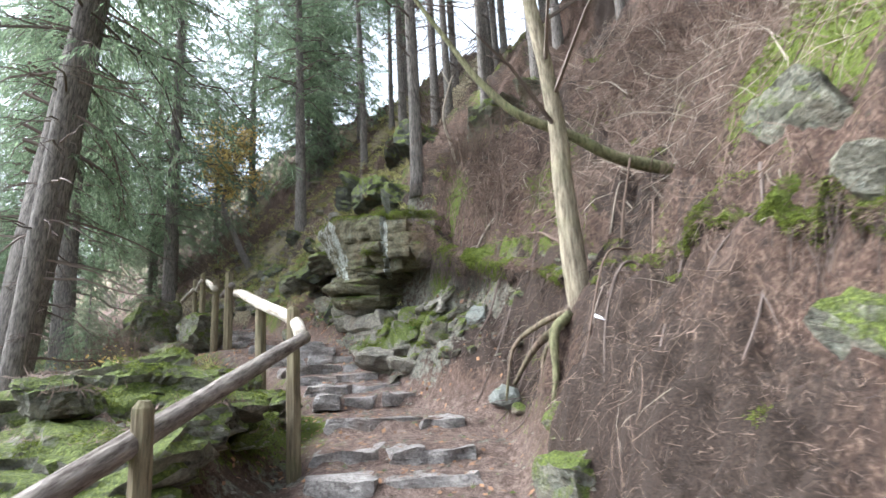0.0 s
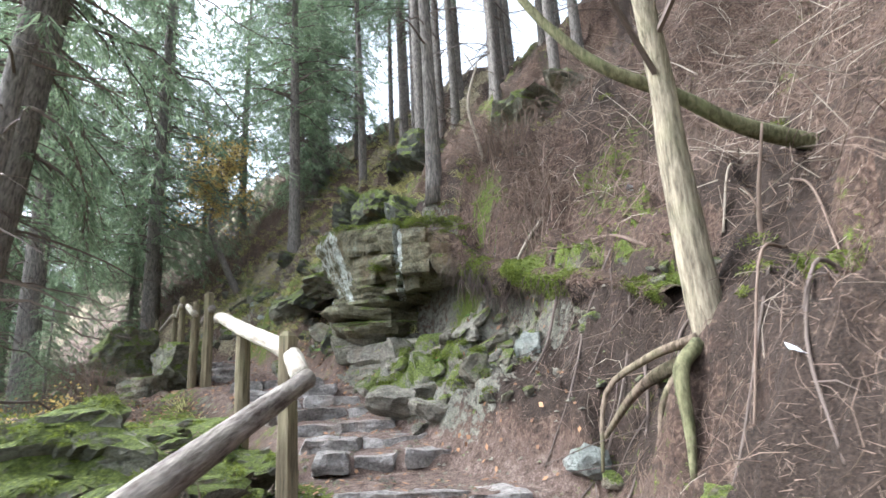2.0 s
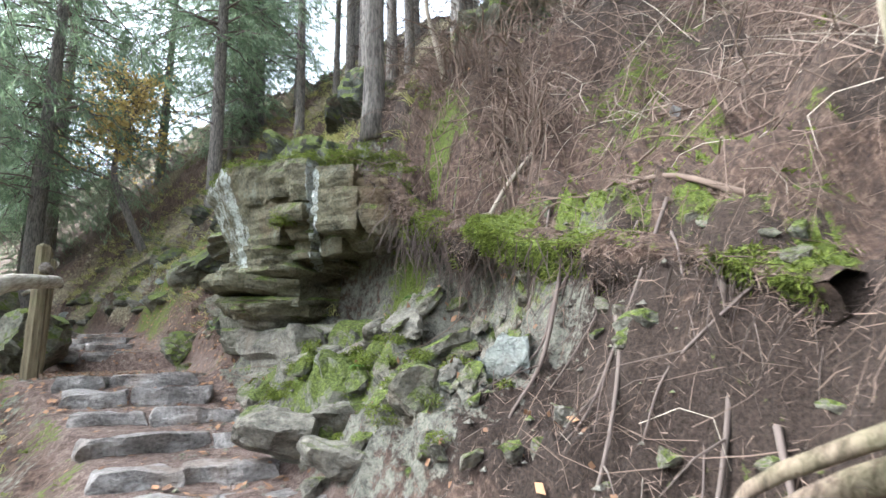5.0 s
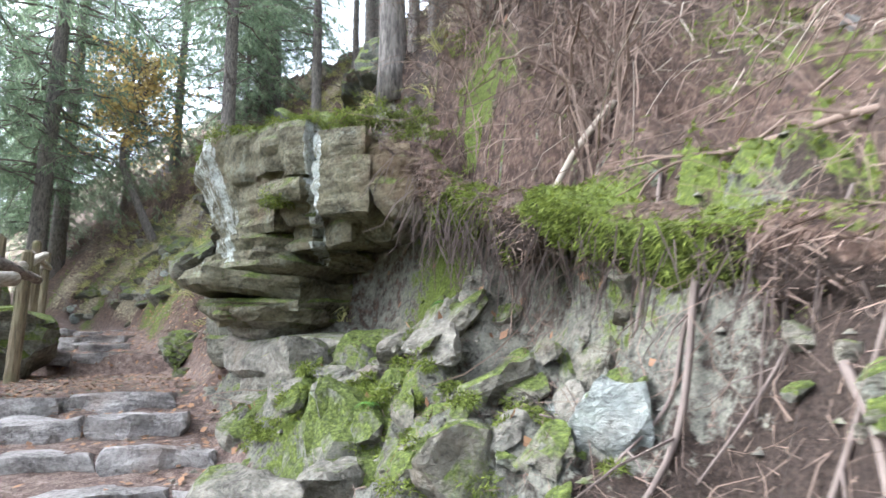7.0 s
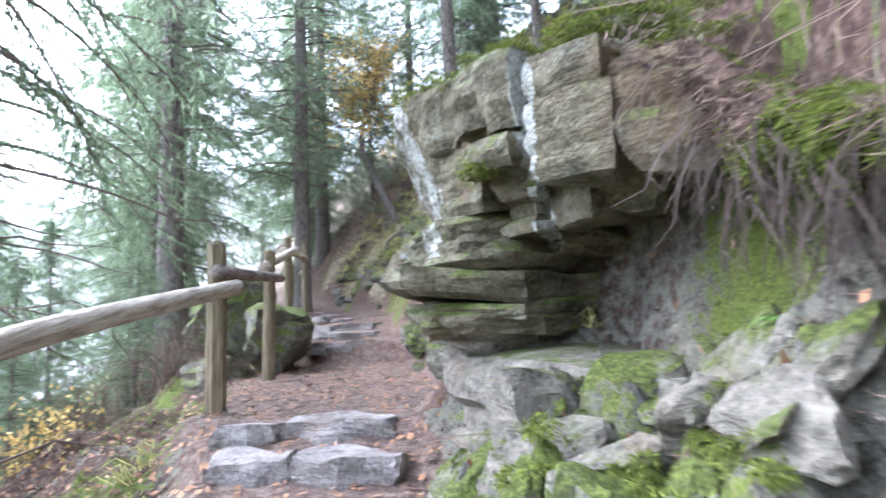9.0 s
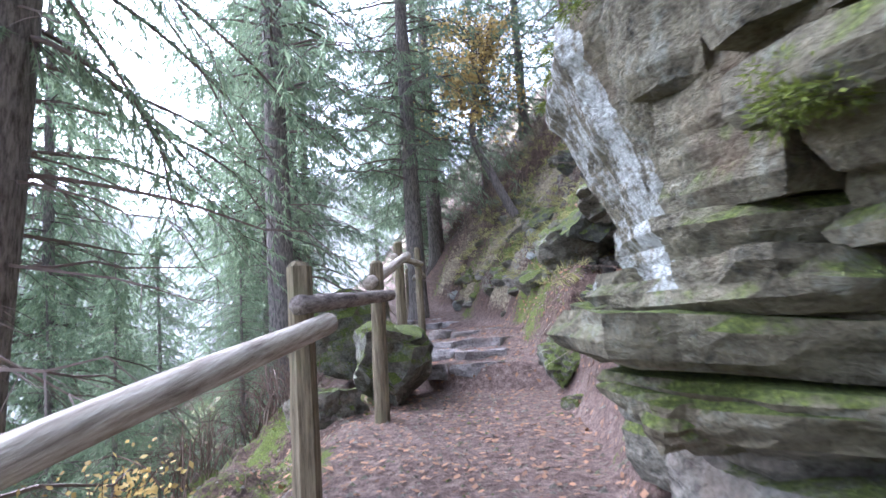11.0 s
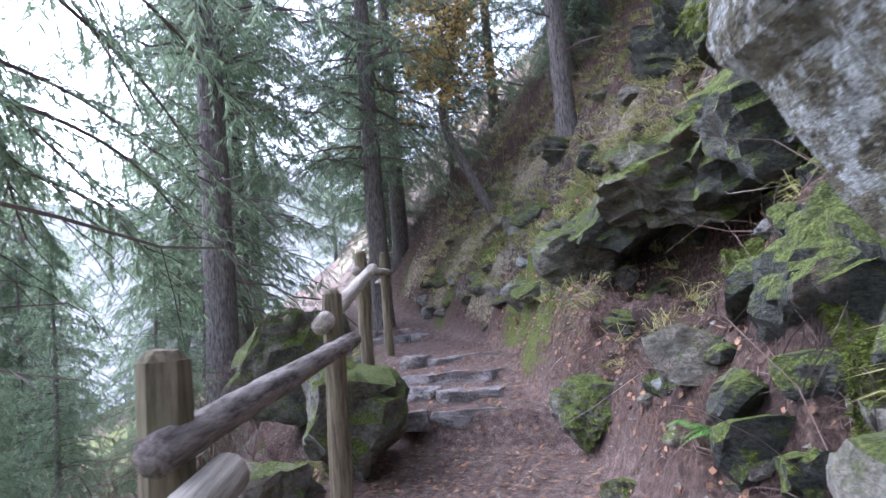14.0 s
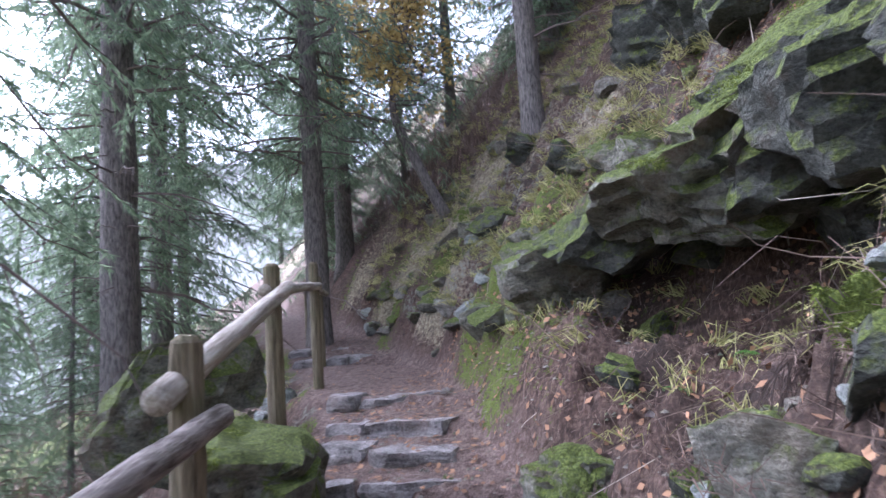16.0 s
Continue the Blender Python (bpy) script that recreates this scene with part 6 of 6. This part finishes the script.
# ---- drooping boughs of the near spruce, reaching over the drop ----
def bough(o, pts, seed):
    r = random.Random(seed)
    P = curve_pts(pts, 16)
    b, nd = Build(), Build()
    b.tube(P, [0.03 - 0.024 * i / 16 for i in range(17)], 6, 0.1)
    for i in range(2, 17):
        d = (P[min(i + 1, 16)] - P[i - 1]).normalized()
        for sg in (-1, 1):
            side = d.cross(Vector((0, 0, 1))).normalized() * sg
            tl = r.uniform(0.25, 0.7)
            td = (d * 0.7 + side * r.uniform(0.3, 0.8) + Vector((0, 0, r.uniform(-0.9, 0)))).normalized()
            q = P[i] + td * tl
            b.tube([P[i], (P[i] + q) / 2 + Vector((0, 0, 0.03)), q], [0.006, 0.005, 0.002], 3, 0, False)
            for k in range(int(tl / 0.012)):
                at = P[i].lerp(q, r.uniform(0.15, 1.05))
                ld = (td * 0.6 + Vector((r.gauss(0, 0.5), r.gauss(0, 0.5), r.uniform(-1.0, 0.1)))).normalized()
                nd.leaf(at, ld, ld.cross(Vector((r.gauss(0, 1), r.gauss(0, 1), 0.4))).normalized(), r.uniform(0.05, 0.13), r.uniform(0.010, 0.022), True)
    inv = o.matrix_basis.inverted()
    for build in (b, nd):
        build.v = [inv @ v for v in build.v]
    limb = b.done("branch", M_DEAD, o)
    nd.done("needles", M_NEEDLE, limb)


for k, pts in enumerate([[(-6.8, 9.4, 6.0), (-6.0, 9.8, 5.5), (-5.9, 10.6, 4.95), (-6.15, 11.5, 4.45)], [(-6.75, 9.35, 5.7), (-5.7, 9.6, 5.3), (-5.6, 10.3, 4.85), (-5.95, 10.8, 4.1)],
                         [(-6.75, 9.3, 6.5), (-5.5, 9.3, 5.8), (-5.4, 9.9, 5.1), (-5.6, 10.5, 4.5)], [(-6.9, 9.5, 7.2), (-6.6, 10.6, 6.9), (-6.8, 11.8, 6.2), (-7.2, 12.8, 5.4)],
                         [(-6.8, 9.45, 5.6), (-6.5, 10.3, 5.5), (-6.36, 11.4, 5.3), (-6.5, 12.5, 4.9)], [(-6.8, 9.5, 6.6), (-6.5, 10.6, 6.4), (-6.4, 11.85, 5.75), (-6.6, 12.9, 5.0)],
                         [(-6.8, 9.5, 4.7), (-6.5, 10.5, 4.75), (-6.35, 11.5, 4.5), (-6.5, 12.2, 4.0)], [(-6.8, 9.5, 7.0), (-6.4, 10.7, 6.8), (-6.1, 12.0, 6.1), (-6.3, 13.2, 5.5)],
                         [(-6.8, 9.5, 5.2), (-6.6, 10.6, 5.25), (-6.5, 11.8, 5.0), (-6.8, 12.9, 4.4)]]):
    bough(near_trees[0], pts, 40 + k)


def autumn_shrub(x, y, size, seed):
    z = ground_z(x, y)
    o = empty("autumn_shrub", x, y, z)
    tagged(o, "low shrub with orange-yellow leaves below the path", "shrub")
    r = random.Random(seed)
    st, lv = Build(), Build()
    for _ in range(26):
        e2 = Vector((r.gauss(0, 0.4), r.gauss(0, 0.4), r.uniform(0.3, 1.0))) * size
        st.tube([(0, 0, -0.05), e2 * 0.5 + Vector((0, 0, 0.1)), e2], [0.008, 0.006, 0.002], 3, 0, False)
        for k in range(22):
            p = e2 * r.uniform(0.4, 1.05) + Vector((r.gauss(0, 0.07), r.gauss(0, 0.07), r.gauss(0, 0.07)))
            dv = Vector((r.gauss(0, 1), r.gauss(0, 1), r.gauss(-0.3, 0.6))).normalized()
            lv.leaf(p, dv, dv.cross(Vector((r.gauss(0, 1), r.gauss(0, 1), r.gauss(0, 1)))).normalized(), r.uniform(0.04, 0.08), r.uniform(0.025, 0.05))
    tagged(st.done("stemwork", M_TWIG, o), kind="stuff")
    lv.done("foliage", M_LEAF_YELLOW, o)


autumn_shrub(-4.7, 8.3, 0.9, 1)
autumn_shrub(-5.6, 9.9, 0.8, 2)
for x, y, s in ((-8.2, 11.6, 0.22), (-9.6, 13.2, 0.28), (-7.6, 13.0, 0.2), (-11.5, 12.6, 0.35), (-13.5, 15.0, 0.4), (-12.0, 17.0, 0.3)):
    plant(wood[2], x, y, s, prng.uniform(0, 360))
for x, y, s, k in ((-7.4, 12.2, 1.1, 11), (-8.6, 15.6, 1.3, 12), (-6.6, 12.6, 0.9, 13)):
    dead_shrub(x, y, ground_z(x, y), 80, s, k)
